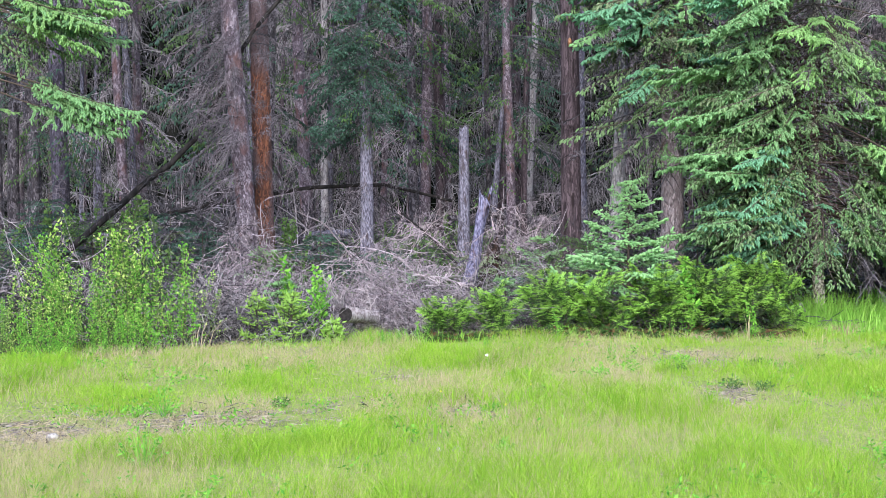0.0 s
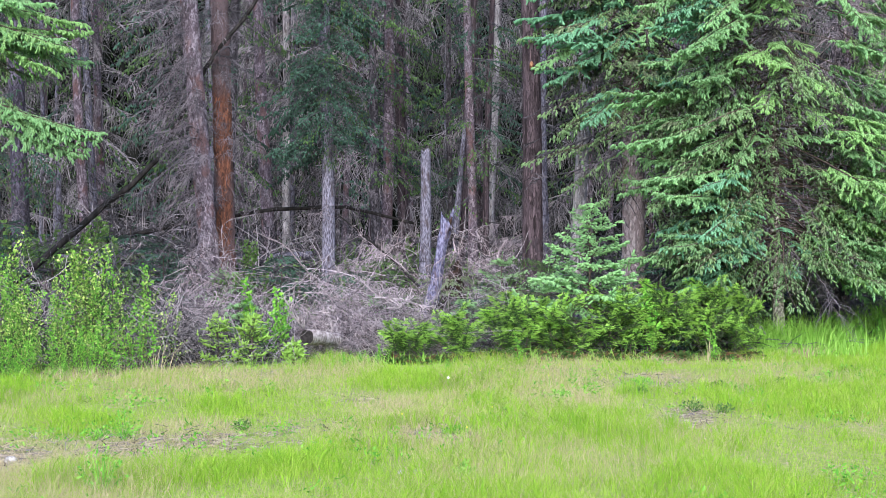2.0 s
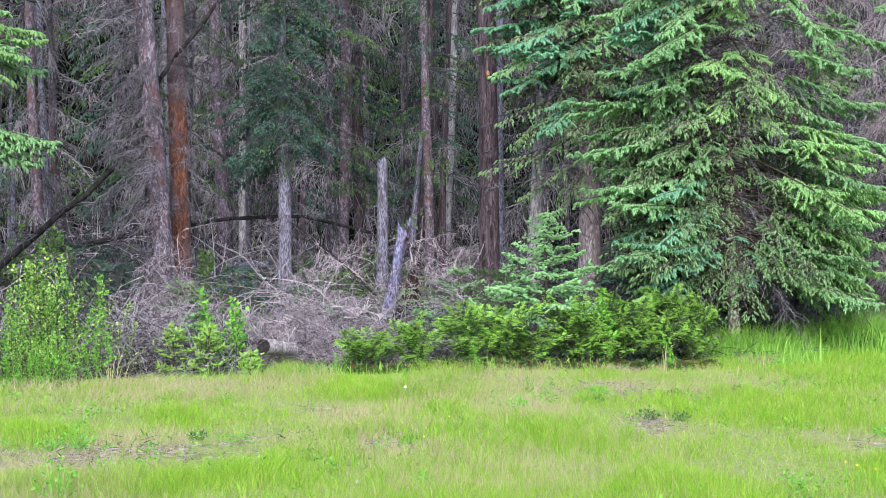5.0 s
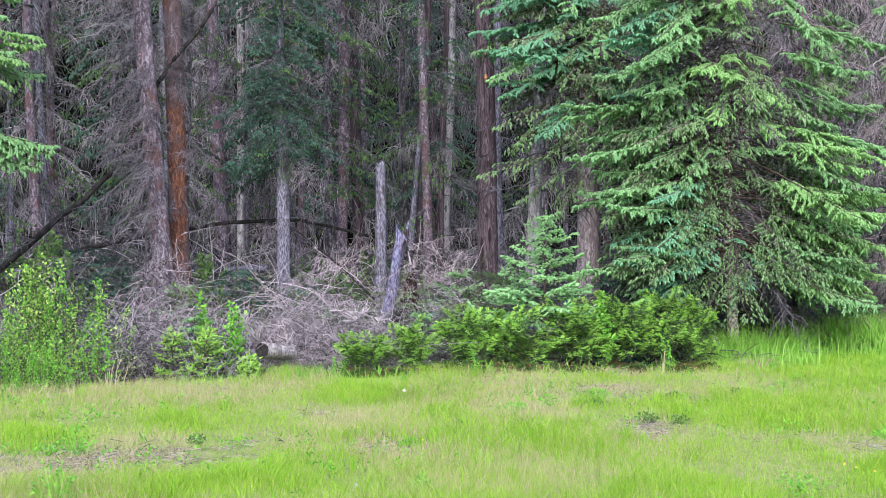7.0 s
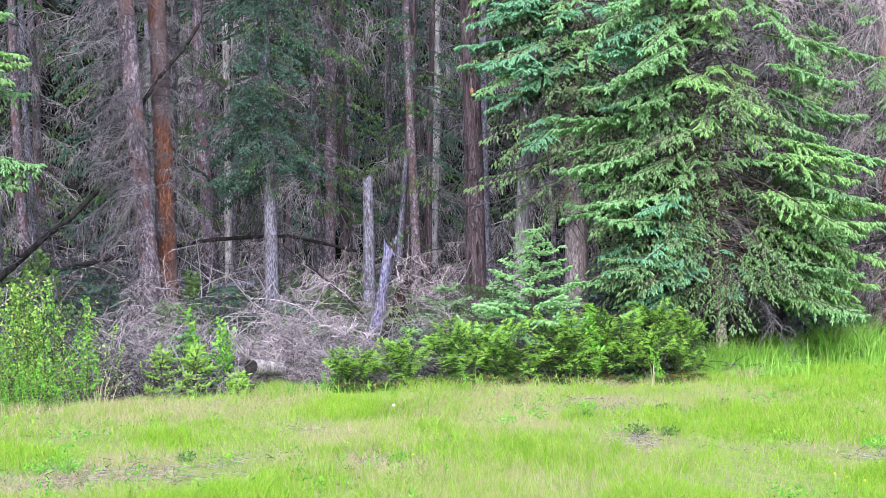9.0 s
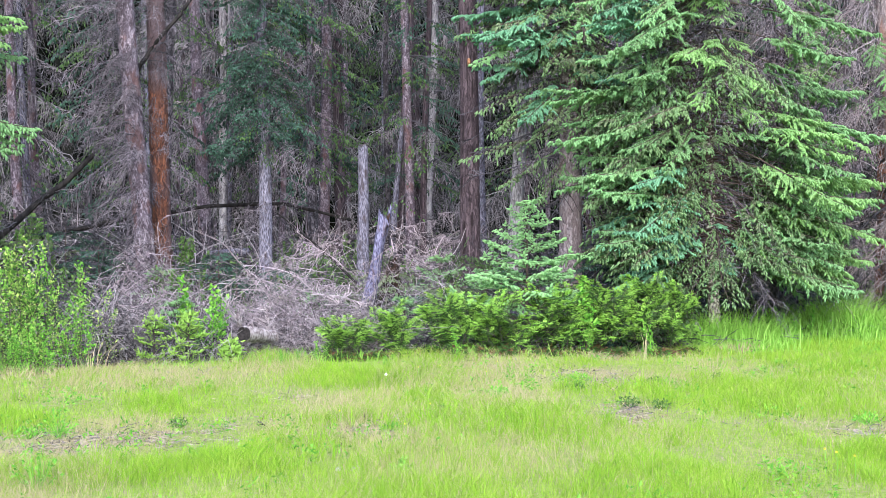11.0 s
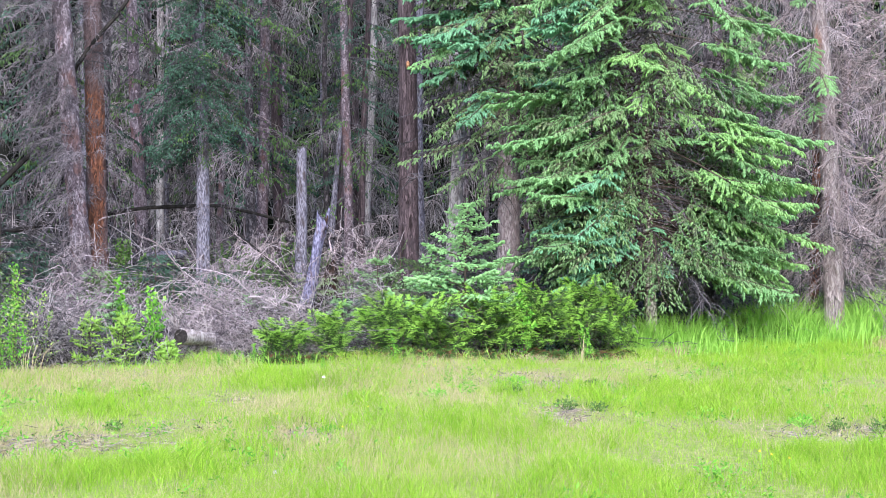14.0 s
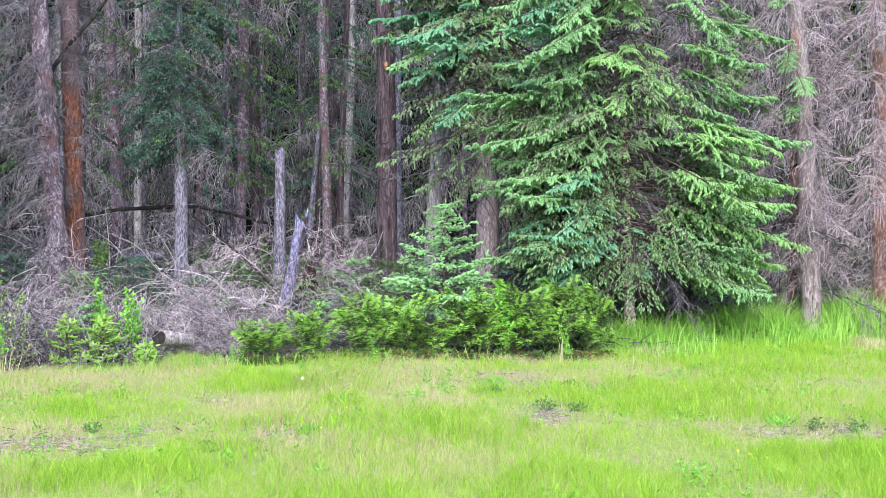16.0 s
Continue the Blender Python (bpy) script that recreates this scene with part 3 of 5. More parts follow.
# ---- ground ----
def ground_mesh():
    xs = np.unique(np.concatenate([-np.geomspace(15, 900, 14), np.arange(-14, 14.01, 0.16), np.geomspace(15, 900, 14)]))
    ys = np.unique(np.concatenate([-np.geomspace(2, 900, 14), np.arange(-2, 8, 1.0), np.arange(8, 28, 0.12), np.arange(28, 34, 0.2), np.arange(34, 40.01, 0.5), np.geomspace(40, 900, 16)]))
    x, y = np.meshgrid(xs, ys)
    shake = np.random.default_rng(12)
    meadow_part = (np.abs(x) < 13.5) & (y > 8.5) & (y < 27.5)
    x, y = x + shake.uniform(-0.06, 0.06, x.shape) * meadow_part, y + shake.uniform(-0.05, 0.05, y.shape) * meadow_part
    verts = np.stack([x, y, ground_z(x, y)], -1)
    i = np.arange(x.size).reshape(x.shape)
    a, b, c, d = i[:-1, :-1].ravel(), i[:-1, 1:].ravel(), i[1:, 1:].ravel(), i[1:, :-1].ravel()
    tris = np.concatenate([np.stack([a, b, c], -1), np.stack([a, c, d], -1)])
    flat = verts.reshape(-1, 3)
    mid = flat[tris].mean(1)
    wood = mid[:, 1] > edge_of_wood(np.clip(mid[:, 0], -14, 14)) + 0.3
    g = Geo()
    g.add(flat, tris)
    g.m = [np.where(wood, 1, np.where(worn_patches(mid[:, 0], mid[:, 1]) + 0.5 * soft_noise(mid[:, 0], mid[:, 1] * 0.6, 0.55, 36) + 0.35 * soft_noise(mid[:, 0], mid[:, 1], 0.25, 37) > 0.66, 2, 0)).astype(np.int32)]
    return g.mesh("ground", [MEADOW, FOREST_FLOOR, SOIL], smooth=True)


tagged(new("ground", ground_mesh()), "grassy clearing floor that rises into littered forest floor", "ground", kind="structure")

# far woods that close the view behind the trees, painted dark for shade
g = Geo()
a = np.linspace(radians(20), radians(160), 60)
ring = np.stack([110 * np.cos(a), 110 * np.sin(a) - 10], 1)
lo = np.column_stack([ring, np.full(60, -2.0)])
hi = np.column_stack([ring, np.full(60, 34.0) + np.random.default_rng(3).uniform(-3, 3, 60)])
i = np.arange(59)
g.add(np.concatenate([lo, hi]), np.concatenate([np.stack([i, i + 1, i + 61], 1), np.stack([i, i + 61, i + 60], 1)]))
tagged(new("backdrop", g.mesh("backdrop", [FAR_WOODS])), "distant wall painted dark as deep forest shade", "forest", kind="structure")


# ---- shared limbs ----
LIVE = [LIVE_WOOD, NEEDLE_OLD, NEEDLE_NEW]
SHOOTS = dict(length=2.0, gap=0.072, finger=0.09, thick=0.064, needles=5, pitch=0.038, spread=0.34)
BOUGH = [bough_mesh("spruce bough", LIVE, seed=10 + k, droop=0.40 + 0.08 * (k % 3), bare=0.34, hang=0.55 + 0.25 * (k % 2), fresh=0.6, **SHOOTS) for k in range(6)]
BOUGH_LIME = [bough_mesh("spruce bough", [LIVE_WOOD, NEEDLE_OLD, NEEDLE_LIME], seed=30 + k, droop=0.46, bare=0.36, fresh=0.8, hang=0.9, **SHOOTS) for k in range(4)]
BOUGH_BLUE = [bough_mesh("spruce bough", [LIVE_WOOD, NEEDLE_OLD, NEEDLE_BLUE], seed=40 + k, droop=0.32, bare=0.36, fresh=0.75, hang=0.55, **SHOOTS) for k in range(4)]
LONG = dict(SHOOTS, length=2.9, spread=0.28, bare=0.4)
BOUGH_LONG = [bough_mesh("long spruce bough", LIVE, seed=34 + k, droop=0.25, hang=0.6, fresh=0.6, **LONG) for k in range(4)]
BOUGH_LIME_LONG = [bough_mesh("long spruce bough", [LIVE_WOOD, NEEDLE_OLD, NEEDLE_LIME], seed=38 + k, droop=0.28, fresh=0.8, hang=0.75, **LONG) for k in range(3)]
BOUGH_OLD = [bough_mesh("spruce bough", [LIVE_WOOD, NEEDLE_DRAB, NEEDLE_OLD], 1.9, 45 + k, droop=0.5, gap=0.12, finger=0.09, thick=0.055, needles=5, pitch=0.06, bare=0.2, spread=0.40, fresh=0.5, hang=0.9) for k in range(4)]
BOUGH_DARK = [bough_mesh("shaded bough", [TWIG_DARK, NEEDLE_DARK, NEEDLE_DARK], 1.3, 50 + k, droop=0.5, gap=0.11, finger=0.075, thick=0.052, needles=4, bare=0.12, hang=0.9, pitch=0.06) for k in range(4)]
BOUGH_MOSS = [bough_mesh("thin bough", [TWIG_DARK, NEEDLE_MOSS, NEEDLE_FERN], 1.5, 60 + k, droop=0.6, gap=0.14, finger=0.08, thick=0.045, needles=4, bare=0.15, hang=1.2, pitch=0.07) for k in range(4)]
BOUGH_LICHEN = [bough_mesh("lichened bough", [TWIG_DARK, LICHEN, LICHEN], 1.3, 65 + k, droop=0.7, gap=0.2, finger=0.24, thick=0.024, needles=0, bare=0.1, hang=2.6, pitch=0.1) for k in range(4)]
SMALL = [bough_mesh("small bough", [LIVE_WOOD, NEEDLE_BLUE if k == 1 else NEEDLE_LIME, NEEDLE_SAPLING], 0.8, 70 + k, droop=0.14, gap=0.075, finger=0.08, thick=0.06, needles=6, bare=0.14, fresh=0.9, hang=0.3, spread=0.45, pitch=0.052) for k in range(4)]
SMALL_GREEN = [bough_mesh("small bough", [LIVE_WOOD, NEEDLE_OLD, NEEDLE_NEW], 0.8, 75 + k, droop=0.10, gap=0.07, finger=0.09, thick=0.05, needles=7, bare=0.1, fresh=0.5, hang=0.25, spread=0.5, pitch=0.06) for k in range(3)]
SMALL_LIME = [bough_mesh("small bough", [LIVE_WOOD, NEEDLE_LIME, NEEDLE_YELLOW], 0.7, 80 + k, droop=0.0, gap=0.13, finger=0.15, thick=0.065, needles=10, bare=0.15, fresh=0.9, hang=-0.15, spread=0.55, pitch=0.11) for k in range(3)]
DEAD = [dead_bough_mesh("dead limb", TWIG, 1.6, 100 + k, droop=0.3 + 0.15 * (k % 3)) for k in range(6)]
DEAD_DARK = [dead_bough_mesh("dead limb", TWIG_DARK, 1.5, 120 + k, droop=0.5, side_twigs=14, fine=2, thick=1.2) for k in range(5)]
DEAD_DROOP = [dead_bough_mesh("dead limb", TWIG_MID, 1.5, 170 + k, droop=0.85 + 0.2 * (k % 2), side_twigs=22, fine=2, thick=0.6, curl=0.0) for k in range(6)]
DEAD_PINK = [dead_bough_mesh("dead limb", TWIG_ROSE, 1.5, 180 + k, droop=0.6 + 0.25 * (k % 2), side_twigs=24, fine=2, thick=0.55, curl=0.0) for k in range(6)]
BOUGH_INNER = [bough_mesh("inner bough", [LIVE_WOOD, NEEDLE_DRAB, NEEDLE_DRAB], 1.6, 90 + k, droop=0.45, gap=0.13, finger=0.085, thick=0.055, needles=4, bare=0.15, hang=0.9, pitch=0.065) for k in range(4)]
CURTAIN = [curtain_mesh("hanging dead limb", TWIG_MID, 1.3, 190 + k, 64, 0.36, 0.62) for k in range(4)]
CURTAIN_PINK = [curtain_mesh("hanging dead limb", TWIG_PINK, 1.1, 195 + k, 50, 0.5, 0.8) for k in range(4)]
CURTAIN_FAR = [curtain_mesh("hanging dead limb", TWIG_MURK, 1.6, 205 + k, 80, 0.7, 0.9) for k in range(4)]
BOUGH_FERN = [bough_mesh("mossy bough", [TWIG_DARK, NEEDLE_FERN, NEEDLE_FERN], 1.4, 95 + k, droop=0.5, gap=0.14, finger=0.08, thick=0.052, needles=4, bare=0.12, hang=1.0, pitch=0.065) for k in range(3)]
DEAD_FAR = [dead_bough_mesh("dead limb", TWIG_DARK, 1.6, 130 + k, droop=0.55, side_twigs=14, fine=2, thick=1.2) for k in range(5)]
DEAD_PALE = [dead_bough_mesh("bleached limb", TWIG_PALE, 1.3, 140 + k, droop=0.35, side_twigs=14, fine=2, thick=1.35, curl=0.2) for k in range(4)]
BRUSH = [brush_mesh("brush", [TWIG, TWIG_PINK], 150 + k, 1.0, 15, 1.4, 1.4) for k in range(5)]
BRUSH_HOOP = [brush_mesh("brush", [TWIG_PINK, TWIG_PALE], 155 + k, 1.2, 12, 1.3, 1.7) for k in range(4)]
# near-black brush stands in for shade low in and behind the heaps
BRUSH_SHADE = [brush_mesh("brush", [TWIG_MURK, TWIG_DARK], 160 + k, 1.0, 18, 1.1, 1.1) for k in range(4)]


def crown_mesh(name, low, high, spread, mat, seed, limbs=44):
    """The high crown over the bare lower trunk: drooping needled limbs, shorter towards the top."""
    rng = np.random.default_rng(seed)
    g = Geo()
    z = low + (high - low) * np.linspace(0, 0.98, limbs)
    a = rng.uniform(0, 6.283, limbs)
    ln = spread * (1.08 - (z - low) / (high - low)) * rng.uniform(0.7, 1.1, limbs)
    s = np.linspace(0, 1, 4)
    line = np.stack([np.cos(a)[:, None] * ln[:, None] * s, np.sin(a)[:, None] * ln[:, None] * s, z[:, None] - 0.4 * ln[:, None] * s ** 1.4], -1)
    g.tubes(line, np.tile([0.02, 0.016, 0.011, 0.005], (limbs, 1)), 3, 0)
    u = rng.uniform(0.12, 1, (limbs, 5))
    at = np.stack([np.stack([np.interp(u[k], s, line[k, :, i]) for i in range(3)], -1) for k in range(limbs)]).reshape(-1, 3)
    way = np.repeat(np.stack([np.cos(a), np.sin(a), np.full(limbs, -0.5)], 1), 5, 0) + rng.normal(0, 0.6, (limbs * 5, 3))
    g.fingers(at, way, rng.uniform(0.25, 0.5, limbs * 5), np.full(limbs * 5, 0.11), 1, rng, 1)
    return g.mesh(name, [TWIG_DARK, mat])


# mostly unseen above the view; added to shade the trunks and floor below
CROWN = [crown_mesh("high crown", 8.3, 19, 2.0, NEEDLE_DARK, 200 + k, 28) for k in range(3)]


def tree(name, label, x, y, height, width, bark, lean=(0.0, 0.0), limbs=(), seed=0, crown=True, broken=False, sides=24, step=0.07, rough=0.05, top=0.35, category="tree", group="", flare=0.3, bend=0.05):
    """A standing tree or snag. limbs: rows of (meshes, count, from z, to z, shortest, longest, part name, middle bearing, half spread)."""
    rng = np.random.default_rng(1000 + seed)
    z0 = gz(x, y)
    root = tagged(new(name), label, category, group)
    root.matrix_basis = pose(x, y, z0, 0, 0, 0)
    r0 = width / 2
    part("trunk", trunk_mesh("trunk", bark, height, r0, r0 * top, lean, sides, rough, seed, step=step, broken=broken, flare=flare, bend=bend), root)
    for meshes, count, low, high, short, long, what, bearing, half in limbs:
        for c in range(count):
            z = low + (high - low) * (c + rng.uniform(0, 1)) / count
            scale = rng.uniform(short, long)
            m = pose(lean[0] * z, lean[1] * z, z, rng.uniform(-14, 14), rng.uniform(-12, 16), bearing + rng.uniform(-half, half))
            me = meshes[int(rng.integers(len(meshes)))]
            hung = me.name.startswith("hanging")
            limb = part("twig_curtain" if hung else what, me, root, m @ Matrix.Diagonal((scale, scale * rng.uniform(0.85, 1.15), scale, 1)))
            if hung:
                tagged(limb, kind="stuff")
    if crown:
        k = 1.0 + 0.15 * rng.uniform(-1, 1)
        part("crown", CROWN[seed % 3], root, pose(lean[0] * 8, lean[1] * 8, 0, 0, 0, rng.uniform(0, 360)) @ Matrix.Diagonal((k, k, min(1.0, height / 19.5), 1)))
    return root


FRONT = -90  # the bearing towards the clearing

# ---- trees at the edge of the wood ----
tree("spruce_tree", "large spruce with drooping bright green boughs and spotted trunk", 5.04, 28.6, 18, 0.20, BARK_LICHEN, (-0.02, 0), [
    (BOUGH_LIME, 10, 5.9, 7.0, 0.5, 0.85, "bough", FRONT - 25, 25), (BOUGH_LIME, 9, 4.4, 5.5, 0.5, 0.85, "bough", FRONT + 5, 30),
    (BOUGH, 7, 5.2, 6.8, 0.75, 1.1, "bough", FRONT - 55, 25), (BOUGH_BLUE, 7, 5.2, 7.2, 0.9, 1.15, "bough", 198, 28), (BOUGH_LONG, 5, 5.0, 7.0, 0.7, 0.95, "bough", 205, 28), (BOUGH, 6, 4.0, 5.4, 0.75, 1.05, "bough", FRONT - 65, 25),
    (BOUGH, 6, 2.7, 3.9, 0.75, 1.05, "bough", FRONT - 72, 24), (BOUGH_BLUE, 7, 2.3, 3.4, 0.8, 1.1, "bough", 200, 28), (BOUGH_LONG, 6, 3.2, 5.2, 0.6, 0.85, "bough", 200, 26), (BOUGH_OLD, 16, 2.2, 5.0, 0.9, 1.25, "bough", 198, 30),
    (BOUGH_LIME_LONG, 9, 2.7, 4.5, 0.65, 1.05, "bough", -30, 28), (BOUGH_LONG, 13, 1.9, 4.2, 0.75, 1.12, "bough", -12, 30), (BOUGH, 3, 2.8, 4.2, 0.6, 0.9, "bough", FRONT + 45, 20), (BOUGH_LIME_LONG, 5, 1.7, 3.0, 0.8, 1.15, "bough", -12, 24), (BOUGH_LONG, 8, 1.7, 2.4, 0.7, 1.0, "bough", -12, 30), (BOUGH_OLD, 16, 1.9, 3.4, 1.0, 1.4, "bough", -8, 30),
    (BOUGH_BLUE, 10, 1.4, 2.4, 0.75, 1.1, "bough", 207, 26), (BOUGH_LONG, 8, 1.5, 3.2, 0.65, 0.9, "bough", 196, 22), (BOUGH_LONG, 7, 3.0, 4.8, 0.85, 1.05, "bough", 190, 16), (BOUGH_OLD, 16, 1.0, 3.4, 1.0, 1.35, "bough", 192, 24), (BOUGH_LIME, 9, 1.9, 2.8, 0.8, 1.15, "bough", -20, 28), (BOUGH, 8, 1.7, 2.5, 0.6, 0.85, "bough", -35, 35), (BOUGH_BLUE, 3, 1.6, 2.2, 0.4, 0.55, "bough", FRONT, 35),
    (BOUGH_LONG, 7, 4.6, 6.2, 0.7, 1.05, "bough", -12, 25), (BOUGH, 10, 6.6, 8.4, 0.8, 1.2, "bough", FRONT - 20, 70),
    (BOUGH_OLD, 34, 1.4, 6.8, 0.6, 1.05, "bough", FRONT - 35, 80), (BOUGH_OLD, 18, 1.6, 4.6, 0.8, 1.3, "bough", -10, 50), (BOUGH_OLD, 18, 1.2, 4.0, 0.8, 1.2, "bough", 195, 40),
    (BOUGH_INNER, 44, 0.9, 7.8, 0.8, 1.35, "bough", 90, 120), (DEAD_DROOP, 40, 1.4, 6.5, 0.5, 1.0, "dead_branch", FRONT - 10, 100), (CURTAIN, 40, 1.4, 7.5, 0.7, 1.3, "dead_branch", 90, 170)], 1)
tree("spruce_tree", "spruce with thick pale trunk and long blue-green boughs", 2.76, 31.6, 19, 0.46, BARK_PINK, (0.02, 0), [
    (BOUGH_BLUE, 22, 4.2, 6.6, 0.6, 1.05, "bough", FRONT - 15, 70), (BOUGH_BLUE, 12, 4.8, 7.0, 0.9, 1.2, "bough", 212, 30), (BOUGH, 16, 4.6, 7.6, 0.8, 1.2, "bough", FRONT, 120), (BOUGH_OLD, 34, 3.2, 7.2, 0.7, 1.15, "bough", FRONT, 110), (BOUGH_OLD, 16, 2.8, 4.6, 0.7, 1.1, "bough", FRONT - 10, 60), (BOUGH_OLD, 26, 1.6, 4.6, 0.8, 1.2, "bough", -35, 45),
    (BOUGH_INNER, 24, 3.6, 7.4, 0.8, 1.2, "bough", FRONT, 120), (CURTAIN, 14, 2.5, 6.5, 0.6, 1.0, "dead_branch", FRONT, 150), (DEAD_DARK, 16, 1.0, 5.5, 0.8, 1.3, "dead_branch", 0, 180)], 2)
tree("spruce_tree", "spruce with grey trunk, sparse boughs and dead twigs", 6.63, 31.2, 18, 0.28, BARK_DIM, (-0.015, 0), [
    (BOUGH, 12, 1.2, 4.6, 0.8, 1.15, "bough", FRONT + 20, 80), (BOUGH_OLD, 16, 1.0, 5.0, 0.7, 1.1, "bough", FRONT + 20, 90), (BOUGH_LIME, 9, 4.4, 6.4, 0.55, 0.9, "bough", FRONT + 45, 45), (BOUGH, 7, 4.6, 7.0, 0.7, 1.0, "bough", FRONT + 50, 45), (DEAD_PINK, 40, 2.0, 8.0, 0.8, 1.5, "dead_branch", FRONT, 120), (CURTAIN_PINK, 20, 2.0, 7.4, 0.8, 1.4, "dead_branch", FRONT, 130)], 3)
tree("spruce_tree", "old spruce with pinkish grey trunk among dead twigs", 8.52, 29.5, 18, 0.37, BARK_PINK, (-0.07, 0), [
    (CURTAIN_PINK, 40, 1.5, 7.4, 0.6, 1.2, "dead_branch", FRONT + 20, 140), (DEAD_PINK, 50, 1.0, 8.0, 0.6, 1.3, "dead_branch", FRONT + 20, 140), (DEAD_DARK, 14, 0.8, 4.0, 0.8, 1.1, "dead_branch", 0, 180), (BOUGH, 4, 4.4, 6.5, 0.45, 0.7, "bough", FRONT - 40, 30)], 4, rough=0.07)
tree("pine_tree", "pine with smooth red bark and long dead limbs", 9.97, 30.0, 18, 0.34, BARK_ROSE, (-0.035, 0), [
    (DEAD_PINK, 40, 0.8, 6.5, 0.8, 1.4, "dead_branch", 190, 80), (DEAD_PALE, 2, 4.6, 6.4, 0.5, 0.7, "dead_branch", 190, 30), (CURTAIN_PINK, 16, 1.5, 7.5, 0.8, 1.3, "dead_branch", FRONT, 120)], 5, rough=0.03)
tree("spruce_tree", "spruce with bare grey trunk at the clearing", 11.6, 30.6, 18, 0.3, BARK_DIM, (0.01, 0), [(DEAD_PINK, 36, 1.0, 7.5, 0.8, 1.4, "dead_branch", 190, 120)], 6)
tree("pine_tree", "thin dark red pine behind the pink trunk", 8.5, 31.0, 17, 0.2, BARK_RED, (0.027, 0), [(DEAD_PINK, 12, 1.5, 7.5, 0.6, 1.1, "dead_branch", 0, 180)], 32)
tree("spruce_tree", "young spruce with yellow-green sunlit boughs", -9.0, 25.9, 16, 0.26, BARK_DIM, (0, 0), [
    (BOUGH_LIME_LONG, 4, 4.9, 5.5, 0.85, 0.97, "bough", -9, 14), (BOUGH_LONG, 5, 4.8, 5.4, 0.8, 0.97, "bough", -4, 16), (BOUGH_LONG, 4, 3.7, 4.1, 0.92, 1.05, "bough", -3, 8), (BOUGH_OLD, 4, 4.4, 5.4, 0.9, 1.3, "bough", 5, 25), (BOUGH_LONG, 8, 5.2, 7.5, 0.7, 0.95, "bough", -30, 60), (BOUGH_LIME, 3, 3.0, 3.4, 0.35, 0.5, "bough", -20, 40)], 7)
tree("spruce_tree", "tall grey spruce with scaly bark and dead twigs", -4.91, 29.4, 18, 0.36, BARK_GREY, (-0.073, 0), [
    (CURTAIN, 54, 1.6, 7.5, 0.45, 1.0, "dead_branch", 190, 90),
    (DEAD_DROOP, 44, 1.6, 7.8, 0.35, 0.8, "dead_branch", 195, 85), (DEAD_DARK, 20, 1.5, 7.0, 0.6, 1.0, "dead_branch", 180, 90)], 8, rough=0.08, bend=0.015, top=0.55, flare=0.6)
tree("pine_tree", "pine with peeling orange-red bark", -4.81, 30.3, 18, 0.375, BARK_RED, (-0.027, 0), [
    (CURTAIN, 16, 1.8, 3.6, 0.4, 0.8, "dead_branch", FRONT, 110), (CURTAIN, 14, 4.0, 6.5, 0.5, 0.9, "dead_branch", FRONT, 120), (DEAD_DROOP, 12, 1.6, 6.0, 0.4, 0.8, "dead_branch", FRONT + 20, 130), (DEAD_DARK, 8, 4.2, 7.0, 0.5, 0.9, "dead_branch", 150, 100)], 9, rough=0.09, bend=0.015, top=0.6, flare=0.6)
tree("spruce_tree", "slim grey spruce stem behind the pine", -5.55, 31.2, 15, 0.18, BARK_DIM, (-0.02, 0), [(CURTAIN, 20, 1.5, 7.5, 0.8, 1.3, "dead_branch", 180, 140), (BOUGH_DARK, 20, 1.5, 7.5, 0.8, 1.3, "bough", 190, 100), (BOUGH_FERN, 12, 1.5, 5.0, 0.8, 1.2, "bough", 180, 100)], 10)
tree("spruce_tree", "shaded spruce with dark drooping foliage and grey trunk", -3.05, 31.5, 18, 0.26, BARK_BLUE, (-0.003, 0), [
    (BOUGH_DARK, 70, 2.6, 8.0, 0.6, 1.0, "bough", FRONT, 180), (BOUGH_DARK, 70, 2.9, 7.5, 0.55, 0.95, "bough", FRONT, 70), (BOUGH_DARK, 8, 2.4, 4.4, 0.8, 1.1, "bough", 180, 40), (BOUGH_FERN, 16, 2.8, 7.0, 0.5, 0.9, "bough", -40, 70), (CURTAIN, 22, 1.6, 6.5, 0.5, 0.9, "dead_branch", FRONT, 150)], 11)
tree("dead_tree", "pale broken snag standing in the brush", -1.22, 32.0, 2.55, 0.24, BARK_BLUE, (0.02, 0), (), 12, crown=False, broken=True, top=0.8, rough=0.05)
brown_tree = tree("spruce_tree", "big dark brown trunk with cracked bark", 0.9, 33.0, 19, 0.42, BARK_BROWN, (-0.03, 0), [(DEAD_DARK, 8, 4.0, 8.0, 0.4, 0.7, "dead_branch", 0, 180)], 13, rough=0.05)
tree("spruce_tree", "thin reddish trunk pitted with dark holes", -0.62, 36.0, 17, 0.23, BARK_BROWN, (0.033, 0), [(DEAD_DARK, 6, 2.0, 8.0, 0.25, 0.5, "dead_branch", 0, 180)], 14)
tree("dead_tree", "leaning blue-grey barkless snag", -0.74, 35.5, 3.2, 0.16, BARK_BLUE, (0.07, 0), (), 15, crown=False, broken=True, top=0.5)
tree("spruce_tree", "slim blue-grey trunk in the shade", 1.3, 37.0, 17, 0.21, BARK_BLUE, (-0.018, 0), [(DEAD_DARK, 14, 2.0, 8.0, 0.5, 1.0, "dead_branch", 0, 180)], 16)
